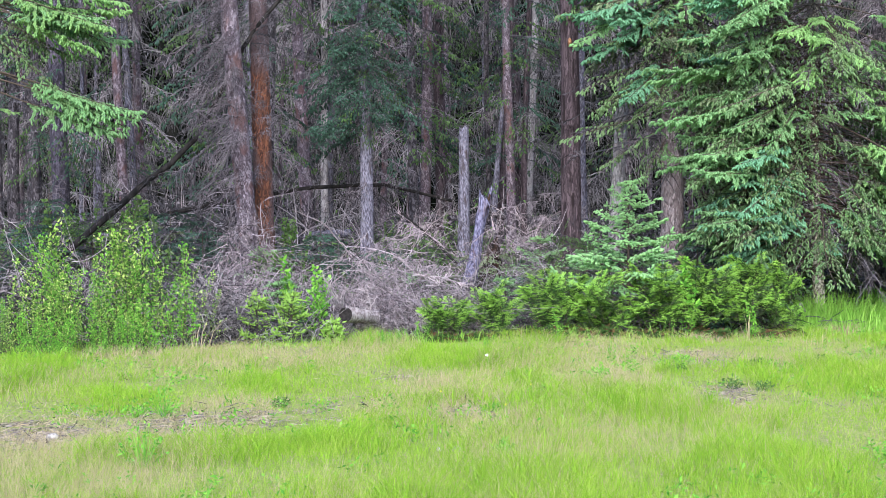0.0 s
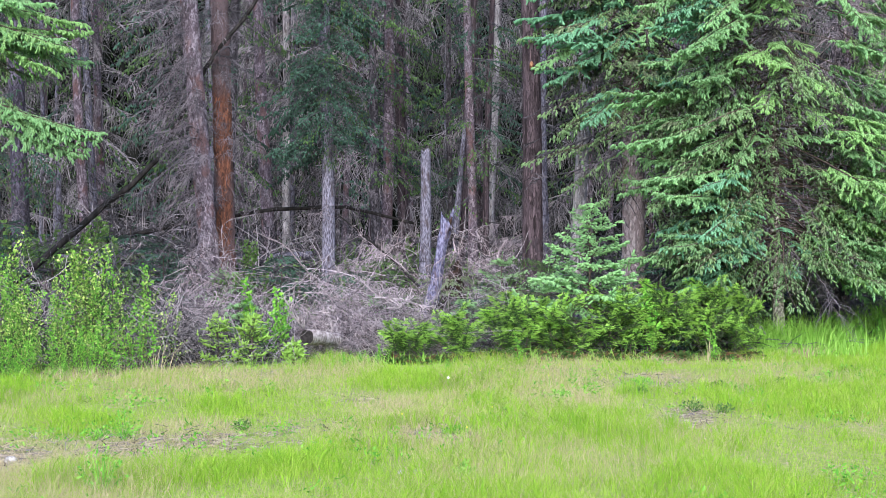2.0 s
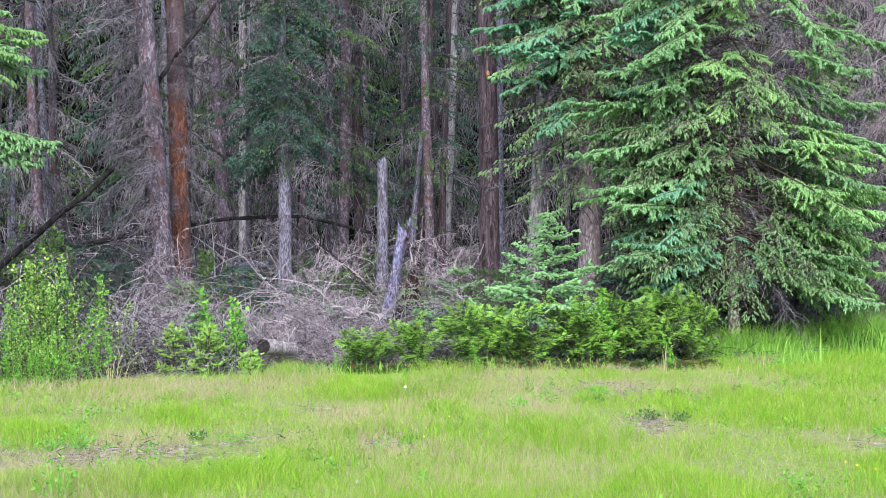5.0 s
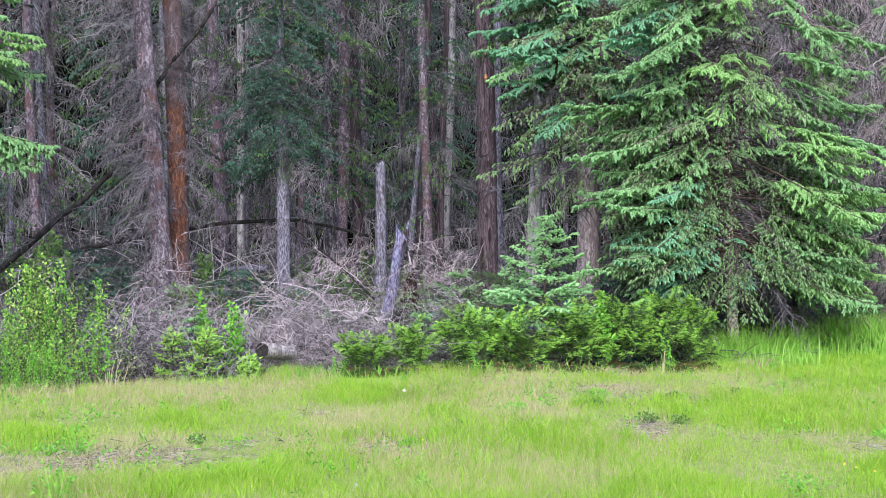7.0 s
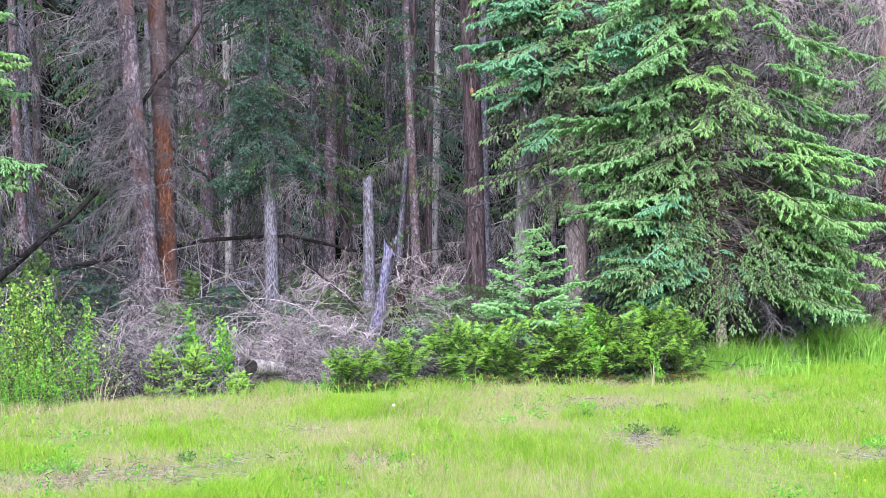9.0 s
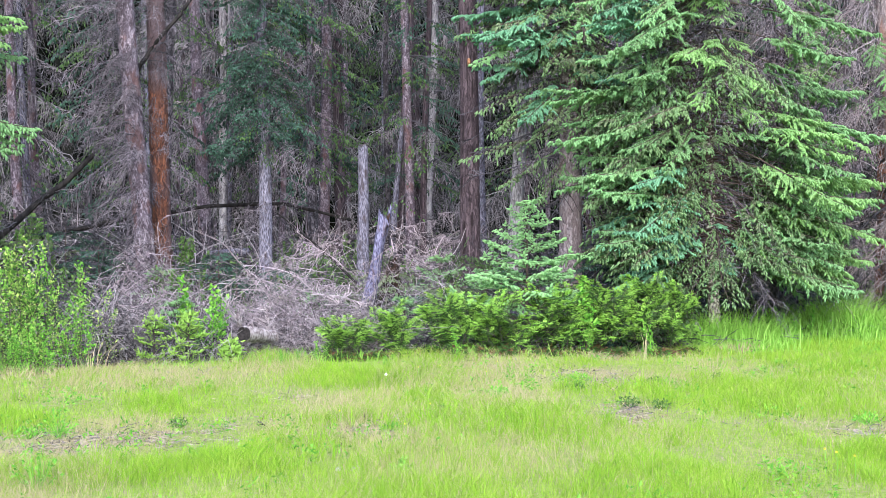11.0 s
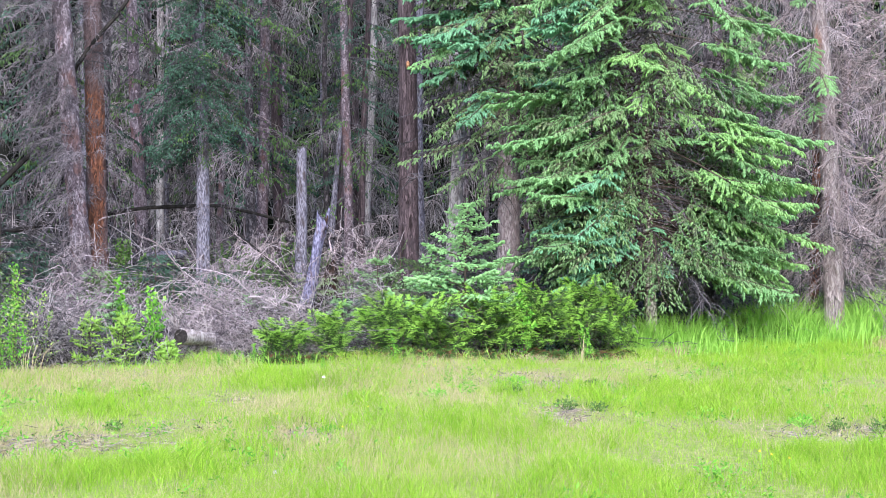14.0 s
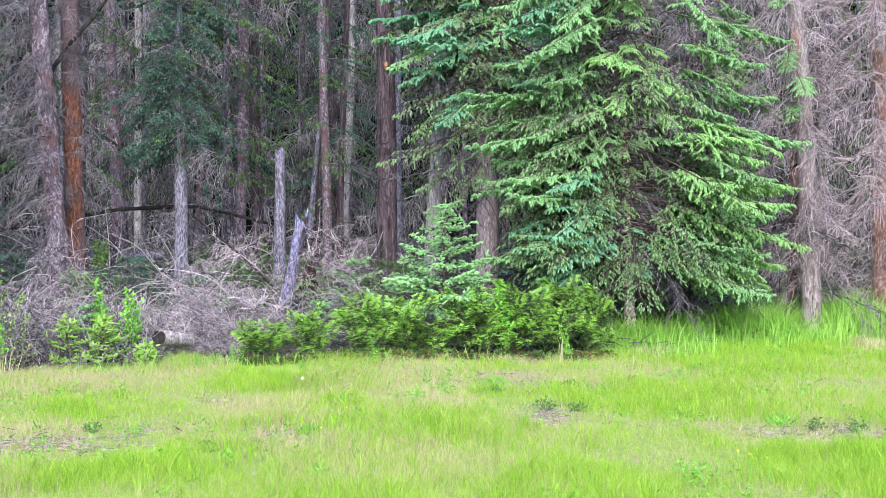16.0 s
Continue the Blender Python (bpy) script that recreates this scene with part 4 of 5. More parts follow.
tree("spruce_tree", "pale trunk with dark knot holes", 1.75, 33.2, 17, 0.285, BARK_PALE, (0.03, 0), [(DEAD_DARK, 12, 3.0, 8.0, 0.5, 1.0, "dead_branch", 0, 180), (BOUGH_FERN, 12, 4.0, 8.0, 0.7, 1.1, "bough", FRONT, 130)], 17)
tree("spruce_tree", "dark straight trunk with a bark scar", -2.0, 40.0, 18, 0.31, BARK_BROWN, (-0.008, 0), [(DEAD_DARK, 16, 2.0, 8.5, 0.5, 1.0, "dead_branch", 0, 180), (BOUGH_MOSS, 6, 3.0, 5.0, 0.6, 1.0, "bough", 0, 180)], 18)
tree("spruce_tree", "grey trunk hung with lichened twigs", -2.44, 36.2, 17, 0.22, BARK_DIM, (0.0, 0), [(DEAD, 6, 3.0, 5.0, 0.3, 0.5, "dead_branch", 0, 180), (BOUGH_FERN, 26, 2.0, 8.0, 0.7, 1.1, "bough", FRONT, 120), (CURTAIN, 8, 3.0, 7.0, 0.6, 1.0, "dead_branch", FRONT, 140)], 19)
tree("spruce_tree", "mauve-grey trunk deep in the wood", -4.9, 37.0, 18, 0.30, BARK_GREY, (-0.025, 0), [(DEAD_DARK, 18, 1.5, 8.5, 0.5, 1.0, "dead_branch", 0, 180)], 20)
tree("spruce_tree", "pale slim trunk deep in the wood", -5.0, 41.0, 17, 0.2, BARK_PALE, (-0.02, 0), [(DEAD, 16, 1.5, 8.5, 0.5, 1.0, "dead_branch", 0, 180)], 21)
tree("spruce_tree", "grey trunk beside the sunlit boughs", -9.65, 34.0, 18, 0.38, BARK_SLATE, (0.0, 0), [(CURTAIN, 8, 1.5, 8.0, 0.5, 0.9, "dead_branch", FRONT, 150), (BOUGH_DARK, 6, 1.5, 7.5, 0.8, 1.4, "bough", FRONT + 40, 80), (BOUGH_FERN, 8, 1.5, 4.0, 0.6, 1.0, "bough", FRONT, 120)], 22)
for k, (x, y, w, lx, bark) in enumerate([(-11.3, 36, 0.27, 0, BARK_DIM), (-11.4, 38, 0.36, -0.01, BARK_DIM), (-12.0, 37, 0.25, 0, BARK_DIM), (-9.02, 37, 0.24, -0.04, BARK_GREY), (-9.3, 40, 0.22, -0.057, BARK_GREY), (0.03, 43, 0.21, 0.022, BARK_PALE)]):
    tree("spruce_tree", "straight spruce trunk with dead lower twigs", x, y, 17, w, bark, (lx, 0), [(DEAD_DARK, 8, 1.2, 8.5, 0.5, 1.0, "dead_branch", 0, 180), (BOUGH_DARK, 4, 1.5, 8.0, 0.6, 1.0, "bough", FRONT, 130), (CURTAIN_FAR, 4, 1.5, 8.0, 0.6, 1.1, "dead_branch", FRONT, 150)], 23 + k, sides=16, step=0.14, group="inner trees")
tree("dead_tree", "thin pale broken snag", -10.18, 39.0, 2.7, 0.15, BARK_BLUE, (-0.03, 0), (), 31, crown=False, broken=True, top=0.7)

# ---- trees deeper in the wood ----
rng = np.random.default_rng(77)
spots, tries = [], 0
while len(spots) < 84 and tries < 6000:
    tries += 1
    y = rng.uniform(34.5, 64)
    x = y * rng.uniform(-0.36, 0.40)
    if all((x / y - a / b) ** 2 * 900 + (y - b) ** 2 * 0.02 > 0.12 for a, b in spots):
        spots.append((x, y))
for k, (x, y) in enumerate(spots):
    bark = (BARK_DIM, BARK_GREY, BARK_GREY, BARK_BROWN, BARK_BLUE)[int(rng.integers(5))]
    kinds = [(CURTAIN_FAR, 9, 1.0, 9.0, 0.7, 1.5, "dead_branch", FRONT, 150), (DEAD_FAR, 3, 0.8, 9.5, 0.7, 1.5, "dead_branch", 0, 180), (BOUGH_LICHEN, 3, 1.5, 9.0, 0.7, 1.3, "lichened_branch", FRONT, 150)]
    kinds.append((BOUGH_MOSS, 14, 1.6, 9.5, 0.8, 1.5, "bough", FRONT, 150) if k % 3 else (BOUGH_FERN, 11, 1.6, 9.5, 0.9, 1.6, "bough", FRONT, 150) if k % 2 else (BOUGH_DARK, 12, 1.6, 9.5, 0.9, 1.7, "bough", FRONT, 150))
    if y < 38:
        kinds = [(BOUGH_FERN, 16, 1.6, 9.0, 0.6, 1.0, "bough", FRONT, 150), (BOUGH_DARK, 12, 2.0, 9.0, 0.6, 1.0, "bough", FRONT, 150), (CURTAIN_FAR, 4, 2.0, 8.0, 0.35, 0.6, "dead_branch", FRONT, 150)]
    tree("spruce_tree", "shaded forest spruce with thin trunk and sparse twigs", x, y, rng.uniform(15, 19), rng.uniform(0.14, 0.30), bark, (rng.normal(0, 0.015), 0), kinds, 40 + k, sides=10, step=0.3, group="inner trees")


# ---- stump, logs and poles ----
def rod_mesh(name, mats, points, r0, r1, seed, sides=14, rough=0.06):
    """A fallen stem through the given points, with its cut or broken ends closed."""
    rng = np.random.default_rng(seed)
    pts = np.array(points, float)
    n = max(10, int(np.linalg.norm(pts[-1] - pts[0]) / 0.15))
    s, q = np.linspace(0, 1, len(pts)), np.linspace(0, 1, n)
    line = np.stack([np.interp(q, s, pts[:, i]) for i in range(3)], 1) + rng.normal(0, 0.006, (n, 3)).cumsum(0) * 0.6
    rad = (r0 + (r1 - r0) * q) * (1 + rough * rng.uniform(-1, 1, n))
    g = Geo()
    g.tubes(line[None], rad[None], sides, 0)
    ends = []
    for ring, inner in ((g.v[0][:sides], line[0]), (g.v[0][-sides:], line[-1])):
        e = Geo()
        e.add(np.concatenate([ring, inner + (ring - inner) * 0.5, [inner]]), [t for j in range(sides) for t in ((j, (j + 1) % sides, sides + j), ((j + 1) % sides, sides + (j + 1) % sides, sides + j), (sides + j, sides + (j + 1) % sides, 2 * sides))])
        ends.append(e.mesh("cut end", [mats[1]]))
    return g.mesh(name, mats[:1], smooth=True), ends


def fallen(name, label, points, r0, r1, mats, seed, twigs=0, meshes=None, group="fallen stems"):
    base = Vector(points[0])
    local = [tuple(Vector(p) - base) for p in points]
    root = tagged(new(name), label, "log" if r0 > 0.05 else "fallen pole", group)
    root.matrix_basis = Matrix.Translation(base)
    stem, ends = rod_mesh("stem", mats, local, r0, r1, seed, rough=0.11 if r0 > 0.1 else 0.06)
    stem = part("stem", stem, root)
    for e in ends:
        part("cut_end", e, stem, label="dark weathered wood")
    rng = np.random.default_rng(seed)
    for _ in range(twigs):
        u = rng.uniform(0.15, 0.95) * (len(local) - 1)
        i = int(u)
        p = Vector(local[i]).lerp(Vector(local[i + 1]), u - i)
        k = rng.uniform(0.3, 0.7)
        part("twig", meshes[int(rng.integers(len(meshes)))], root, pose(*p, rng.uniform(0, 360), rng.uniform(-40, 60), rng.uniform(0, 360)) @ Matrix.Diagonal((k, k, k, 1)))
    return root


fallen("log", "cut log with dark weathered end in the brush", [(-2.70, 24.55, 0.46), (-2.56, 24.88, 0.42), (-2.33, 25.42, 0.35)], 0.122, 0.105, [LOG_BARK, CUT_WOOD], 1, 7, DEAD_PALE)
fallen("leaning_pole", "dark dead pole leaning through the twigs", [(-4.09, 29.9, 6.33), (-4.38, 29.9, 5.87), (-4.91, 29.9, 5.24), (-5.10, 29.9, 4.91), (-5.93, 29.8, 3.29), (-6.36, 29.6, 2.81), (-6.87, 29.4, 2.40), (-7.18, 29.2, 2.1), (-8.6, 28.6, 0.75)], 0.03, 0.062, [POLE_WOOD, POLE_WOOD], 2, 16, DEAD_DARK)
fallen("leaning_pole", "long dark pole lying across the undergrowth", [(-8.9, 31.6, 1.4), (-7.4, 32, 1.8), (-5.85, 32.4, 2.15), (-4.2, 32.8, 2.42), (-2.84, 33, 2.48), (-1.5, 33.6, 2.15)], 0.055, 0.03, [POLE_WOOD, POLE_WOOD], 3, 16, DEAD_DARK)
fallen("leaning_pole", "thin bent grey branch over the brush", [(-4.2, 29.5, 2.0), (-3.6, 29.3, 1.75), (-3.1, 29.0, 1.2), (-2.7, 28.6, 0.8)], 0.008, 0.011, [TWIG, TWIG], 4)
fallen("leaning_pole", "dead pole slanting down from the trunk", [(-2.9, 32.0, 2.3), (-2.3, 31, 1.9), (-1.65, 30, 1.45), (-1.2, 29.3, 1.05)], 0.014, 0.022, [POLE_WOOD, POLE_WOOD], 5, 8, DEAD)
for k, (x0, x1, y, z0, z1, r) in enumerate([(-1.4, 1.0, 36.5, 1.66, 1.72, 0.07), (-5.6, -3.6, 33.5, 1.42, 1.5, 0.09), (-2.6, -0.3, 35, 1.72, 1.86, 0.06), (3.3, 5.0, 32.5, 1.62, 1.5, 0.06), (-2.3, 0.5, 38.5, 1.75, 1.65, 0.08), (-12, -8.0, 31.5, 1.0, 1.5, 0.10), (-11, -7.5, 32.6, 1.5, 1.05, 0.08), (0.2, 3.0, 28.9, 0.55, 0.45, 0.09), (8.6, 11.5, 31.0, 0.6, 0.75, 0.12)]):
    fallen("log", "grey fallen log on the forest floor", [(x0, y, z0), ((x0 + x1) / 2, y + 0.1, (z0 + z1) / 2 - 0.02), (x1, y + 0.3, z1)], r, r * 0.85, [BARK_BLUE if k % 2 else BARK_DIM, CUT_WOOD], 10 + k, 5, DEAD)


def stump_mesh():
    """A leaning splintered stump: thick, ridged, ragged at the top."""
    rng = np.random.default_rng(5)
    zs, sides = np.linspace(-0.3, 1.78, 36), 26
    ang = np.arange(sides) * 2 * np.pi / sides
    ridge = 1 + 0.13 * np.sin(ang * 5 + 1) + 0.07 * np.sin(ang * 9)
    rad = 0.098 + 0.05 * np.exp(-(zs + 0.3) / 0.35) + 0.015 * np.sin(zs * 4)
    rr = rad[:, None] * ridge * (1 + 0.06 * rng.uniform(-1, 1, (36, sides)))
    z = np.repeat(zs[:, None], sides, 1)
    z[-3:] += np.array([0.25, 0.6, 1.0])[:, None] * (0.14 * np.sin(ang * 2 + 0.6) + rng.uniform(-0.05, 0.12, sides))
    cx = 0.24 * zs + 0.03 * np.sin(zs * 3)
    verts = np.stack([cx[:, None] + rr * np.cos(ang), rr * np.sin(ang) * 0.9, z], -1)
    i = np.arange(36 * sides).reshape(36, sides)
    p, q = i[:-1], i[1:]
    p2, q2 = np.roll(p, -1, 1), np.roll(q, -1, 1)
    g = Geo()
    g.add(verts, np.concatenate([np.stack([p, p2, q2], -1).reshape(-1, 3), np.stack([p, q2, q], -1).reshape(-1, 3)]))
    g.add(np.concatenate([verts[-2], [[cx[-1], 0, 1.6]]]), [[j, (j + 1) % sides, sides] for j in range(sides)], 1)
    return g.mesh("stump", [BARK_VIOLET, DARK_HOLE], smooth=True)


stump = tagged(new("tree_stump"), "leaning splintered blue-grey stump beside a rotten hollow", "stump")
stump.matrix_basis = pose(-1.12, 29.4, gz(-1.12, 29.4))
part("trunk", stump_mesh(), stump)
part("rotten_root", trunk_mesh("rotten root", DARK_HOLE, 0.95, 0.26, 0.08, (0.16, 0.0), 18, 0.3, 6, broken=True), stump, pose(0.42, 0.25, 0, 0, 0, 0), "dark rotten root plate")
for k in range(9):
    part("splinter", DEAD[k % 4], stump, pose(0.3 + 0.04 * k, -0.1, 0.5 + 0.1 * k, 40 * k, 20, 70 * k) @ Matrix.Diagonal((0.4, 0.4, 0.4, 1)))
trunk = [o for o in brown_tree.children if o.name.startswith("trunk")][0]
part("bark_scar", trunk_mesh("scar", KNOT_WOOD, 0.12, 0.05, 0.03, sides=12, step=0.03, flare=0, bend=0), trunk,
     pose(0.86 - 0.9, -0.17, 5.28 - gz(0.9, 33.0), 75, 0, 0) @ Matrix.Diagonal((0.8, 1.5, 0.4, 1)), "orange scar of bare wood")


# ---- brush pile ----
def pile(label, x0, x1, y0, y1, height, meshes, count, seed, short, long):
    rng = np.random.default_rng(seed)
    root = tagged(new("brush_pile"), label, "brush pile")
    cx, cy = (x0 + x1) / 2, (y0 + y1) / 2
    root.matrix_basis = pose(cx, cy, gz(cx, cy))
    for _ in range(count):
        x, y = rng.uniform(x0, x1), rng.uniform(y0, y1)
        u = 1 - abs((x - cx) / (x1 - x0)) * 1.2
        z = gz(x, y) - gz(cx, cy) + height * u * rng.uniform(0.05, 1.0) * (0.35 + 0.65 * (y - y0) / (y1 - y0))
        k = rng.uniform(short, long)
        # the bottom of a brush heap is given the dark brush as painted shade
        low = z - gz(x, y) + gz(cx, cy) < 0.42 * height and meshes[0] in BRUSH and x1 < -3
        me = (BRUSH_SHADE if low else meshes)[int(rng.integers(4 if low else len(meshes)))]
        tangle = me.name.startswith(("brush", "hanging"))
        ob = part("twig_tangle" if tangle else "dead_branch", me, root, pose(x - cx, y - cy, z, rng.uniform(-35, 35) if tangle else rng.uniform(0, 360), rng.uniform(-30, 30), rng.uniform(0, 360)) @ Matrix.Diagonal((k, k, k, 1)))
        if tangle:
            tagged(ob, kind="stuff")


pile("heap of dry grey branches at the clearing edge", -5.3, -3.26, 23.97, 26.37, 1.4, BRUSH + BRUSH_HOOP, 110, 1, 0.45, 0.8)
pile("twigs coloured dark as shade at the bottom of the heap", -5.3, -3.0, 24.20, 25.80, 0.4, BRUSH_SHADE, 60, 12, 0.5, 0.8)
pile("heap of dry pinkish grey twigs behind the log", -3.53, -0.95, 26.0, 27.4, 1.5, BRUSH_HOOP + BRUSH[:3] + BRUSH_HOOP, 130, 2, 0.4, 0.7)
pile("tangled dead twigs between brush and trunks", -5.0, -0.8, 27.0, 30.5, 0.8, BRUSH_SHADE, 34, 14, 0.5, 0.8)
pile("twigs coloured dark as shade behind the cut log", -2.9, -0.9, 25.8, 26.6, 0.5, BRUSH_SHADE, 40, 13, 0.5, 0.8)
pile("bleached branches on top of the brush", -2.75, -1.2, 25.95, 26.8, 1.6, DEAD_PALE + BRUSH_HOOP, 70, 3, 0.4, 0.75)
pile("dead twigs coloured dark as shade behind the hedge", -1.42, 2.15, 26.77, 29.37, 0.8, BRUSH_SHADE, 56, 4, 0.5, 0.9)
pile("grey dead twigs under the trees", -8.71, -5.5, 24.72, 27.82, 1.2, BRUSH_SHADE + DEAD_DARK, 60, 5, 0.7, 1.1)
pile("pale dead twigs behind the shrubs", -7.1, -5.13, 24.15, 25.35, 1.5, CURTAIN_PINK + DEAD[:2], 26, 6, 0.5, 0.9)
pile("dead twigs round the red pine", -5.42, -3.55, 26.23, 27.53, 1.5, BRUSH + BRUSH_SHADE + CURTAIN_PINK, 44, 10, 0.5, 0.8)
pile("dead twigs at the foot of the dark trunks", -3.8, 3.2, 31.0, 36.5, 1.2, BRUSH_SHADE + DEAD[:2], 64, 7, 0.7, 1.1)
pile("dead twigs on the shaded floor", -10.5, -3.5, 31.5, 37.0, 1.2, BRUSH_SHADE + DEAD_DARK, 80, 8, 0.8, 1.4)
pile("dry twigs and shade-dark brush under the pines", 6.6, 12.0, 29.8, 33.0, 1.3, BRUSH_SHADE + DEAD, 70, 9, 0.7, 1.2)
pile("dry twigs beneath the spruce boughs", 2.4, 7.0, 29.2, 32.0, 1.0, BRUSH_SHADE, 40, 11, 0.7, 1.1)

pile("drooping pinkish twigs of a fallen tree top", -2.9, -1.5, 28.9, 30.2, 1.6, CURTAIN_PINK, 34, 17, 0.5, 0.8)
pile("beige twigs hanging before the dark trunks", -0.2, 0.7, 33.6, 34.6, 1.7, CURTAIN_PINK, 20, 18, 0.5, 0.8)
pile("pinkish dead twigs heaped against two trunks", -5.45, -4.3, 28.7, 29.25, 1.5, CURTAIN_PINK + BRUSH, 34, 15, 0.5, 0.8)
pile("pale arching branches over the brush heap", -4.4, -1.4, 26.0, 26.9, 1.15, BRUSH_HOOP, 32, 16, 0.5, 0.85)

# litter, seedlings and fallen twigs over the forest floor
rng = np.random.default_rng(91)
n = 26000
y = rng.uniform(0, 1, n) ** 1.4 * 26 + 26.5
x = y * rng.uniform(-0.37, 0.40, n)
ok = y > edge_of_wood(x) + 0.2
x, y = x[ok], y[ok]
n = len(x)
z = ground_z(x, y)
g = Geo()
h = n // 2
clump = np.clip(0.5 + 0.9 * soft_noise(x[:h], y[:h], 1.3, 92), 0, 1)
g.leaves(np.stack([x[:h], y[:h], z[:h] + rng.uniform(0, 0.4, h) * clump], 1), rng.normal(0, 1, (h, 3)) + (0, 0, 0.6), rng.uniform(0.05, 0.11, h), rng.uniform(0.03, 0.06, h), rng, 0)
m = n - h
d = rng.normal(0, 1, (m, 3)) * (1, 1, 0.35) * 0.3
start = np.stack([x[h:], y[h:], z[h:] + rng.uniform(0.0, 0.25, m)], 1)
g.tubes(np.stack([start, start + d * 0.5 + rng.normal(0, 0.03, (m, 3)), start + d], 1), np.tile([0.008, 0.007, 0.004], (m, 1)), 3, 1)
tagged(new("forest_litter", g.mesh("forest_litter", [LEAF_DULL, TWIG_DARK])), "fallen twigs and small seedlings on the forest floor", "forest litter", kind="stuff")


# ---- spruce saplings ----
def sapling(label, x, y, height, spread, meshes, seed, whorls=9, low=0.05):
    rng = np.random.default_rng(seed)
    root = tagged(new("spruce_sapling"), label, "sapling")
    root.matrix_basis = pose(x, y, gz(x, y))
    part("trunk", trunk_mesh("sapling trunk", LIVE_WOOD, height * 0.96, 0.012 + 0.008 * height, 0.004, sides=8, step=0.15, flare=0.1, bend=0.01), root)
    for w in range(whorls):
        u = (w + 0.4) / whorls
        ln = spread * (1.02 - u) ** 0.8 + 0.07
        turn = rng.uniform(0, 360)
        count = 6 if height > 2 else 5
        for c in range(count):
            k = ln / 0.78 * rng.uniform(0.75, 1.15)
            part("bough", meshes[int(rng.integers(len(meshes)))], root, pose(0, 0, height * (low + (0.95 - low) * u) + rng.uniform(-0.05, 0.05), rng.uniform(-10, 10), -8 - 26 * u + rng.uniform(-8, 8), turn + 360 / count * c + rng.uniform(-12, 12)) @ Matrix.Diagonal((k, max(k, 0.55), max(k, 0.6), 1)))
    part("leader", meshes[0], root, pose(0, 0, height * 0.9, 0, -88, 0) @ Matrix.Diagonal((0.22, 0.2, 0.2, 1)))


sapling("fresh blue-green spruce sapling behind the juniper", 1.67, 27.14, 2.66, 1.05, SMALL, 1, 9, 0.26)
sapling("small yellow-green spruce seedling by the brush", -3.96, 24.14, 0.72, 0.36, SMALL_LIME, 2, 4)
sapling("small yellow-green spruce seedling by the log", -3.46, 24.16, 0.74, 0.36, SMALL_LIME, 3, 4)
sapling("tiny spruce seedling in the grass", -2.85, 24.19, 0.3, 0.13, SMALL_LIME, 4, 4)
sapling("young dark spruce beside the sapling", 2.95, 28.7, 1.5, 0.8, BOUGH_DARK, 5, 5)
sapling("small spruce in the brush", -3.72, 24.8, 1.0, 0.5, SMALL_GREEN, 6, 5)


for k, (x, y, h, w) in enumerate([(-0.35, 27.6, 0.8, 0.5), (0.45, 28.2, 1.0, 0.6), (1.05, 28.9, 1.2, 0.65), (-0.7, 29.6, 0.9, 0.6), (0.25, 30.2, 1.1, 0.7), (2.5, 28.6, 1.1, 0.7), (-1.9, 28.4, 0.7, 0.5), (3.6, 28.9, 1.2, 0.7), (-4.6, 29.0, 0.8, 0.6), (-7.0, 29.2, 1.2, 0.7)]):
    sapling("olive green spruce seedling in the shade", x, y, h, w, BOUGH_INNER if k % 2 else SMALL_GREEN, 20 + k, 4)

# two in three of these take the boughs coloured as in shade
for k, (x, y, h, w) in enumerate([(-4.2, 28.2, 0.7, 0.5), (-3.3, 28.9, 0.8, 0.6), (-2.5, 29.6, 0.9, 0.6), (-1.6, 28.9, 0.6, 0.5), (-0.2, 28.6, 0.7, 0.5), (-3.8, 30.4, 0.9, 0.7), (-2.0, 31.0, 0.9, 0.7), (-5.8, 29.4, 1.0, 0.7), (-6.6, 30.4, 1.1, 0.8), (-7.8, 29.4, 1.1, 0.8), (1.4, 30.2, 1.0, 0.7), (-9.0, 30.8, 1.2, 0.8), (0.7, 31.6, 0.9, 0.7), (-8.6, 28.4, 1.0, 0.7)]):
    sapling("mossy green spruce seedling among dead twigs", x, y, h, w, BOUGH_DARK if k % 3 else BOUGH_FERN, 60 + k, 4)


# ---- juniper hedge ----
def spray_mesh(name, mats, seed, length=0.8):
    """An arching juniper branch with feathery sprays, bright at the tips."""
    rng = np.random.default_rng(seed)
    g = Geo()
    s = np.linspace(0, 1, 7)
    axis = np.stack([s * length * 0.75, rng.normal(0, 0.03) * s, length * (0.75 * s - 0.28 * s ** 2.5)], 1)
    g.tubes(axis[None], (0.008 * (1 - 0.8 * s))[None], 4, 0)
    st, wy, ln, new_shoot = [], [], [], []
    for u in np.arange(0.18, 1.0, 0.06):
        p = np.array([np.interp(u, s, axis[:, i]) for i in range(3)])
        for side in (-1, 1):
            a = side * radians(rng.uniform(25, 75))
            l2 = length * 0.36 * (1.1 - u * 0.75) * rng.uniform(0.6, 1.1)
            k = max(3, int(l2 / 0.045))
            q = np.linspace(0.15, 1, k)[:, None]
            d = np.array([np.cos(a), np.sin(a), rng.uniform(-0.2, 0.6)])
            tw = p + d * q * l2 + np.array([0, 0, -0.25]) * (q ** 2) * l2
            for e in range(k):
                for sd in (-1, 1):
                    w = d + np.array([-d[1], d[0], 0]) * sd * rng.uniform(0.3, 0.9) + rng.normal(0, 0.25, 3)
                    st.append(tw[e])
                    wy.append(w)
                    ln.append(rng.uniform(0.06, 0.10))
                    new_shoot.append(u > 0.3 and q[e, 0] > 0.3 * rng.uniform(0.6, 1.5))
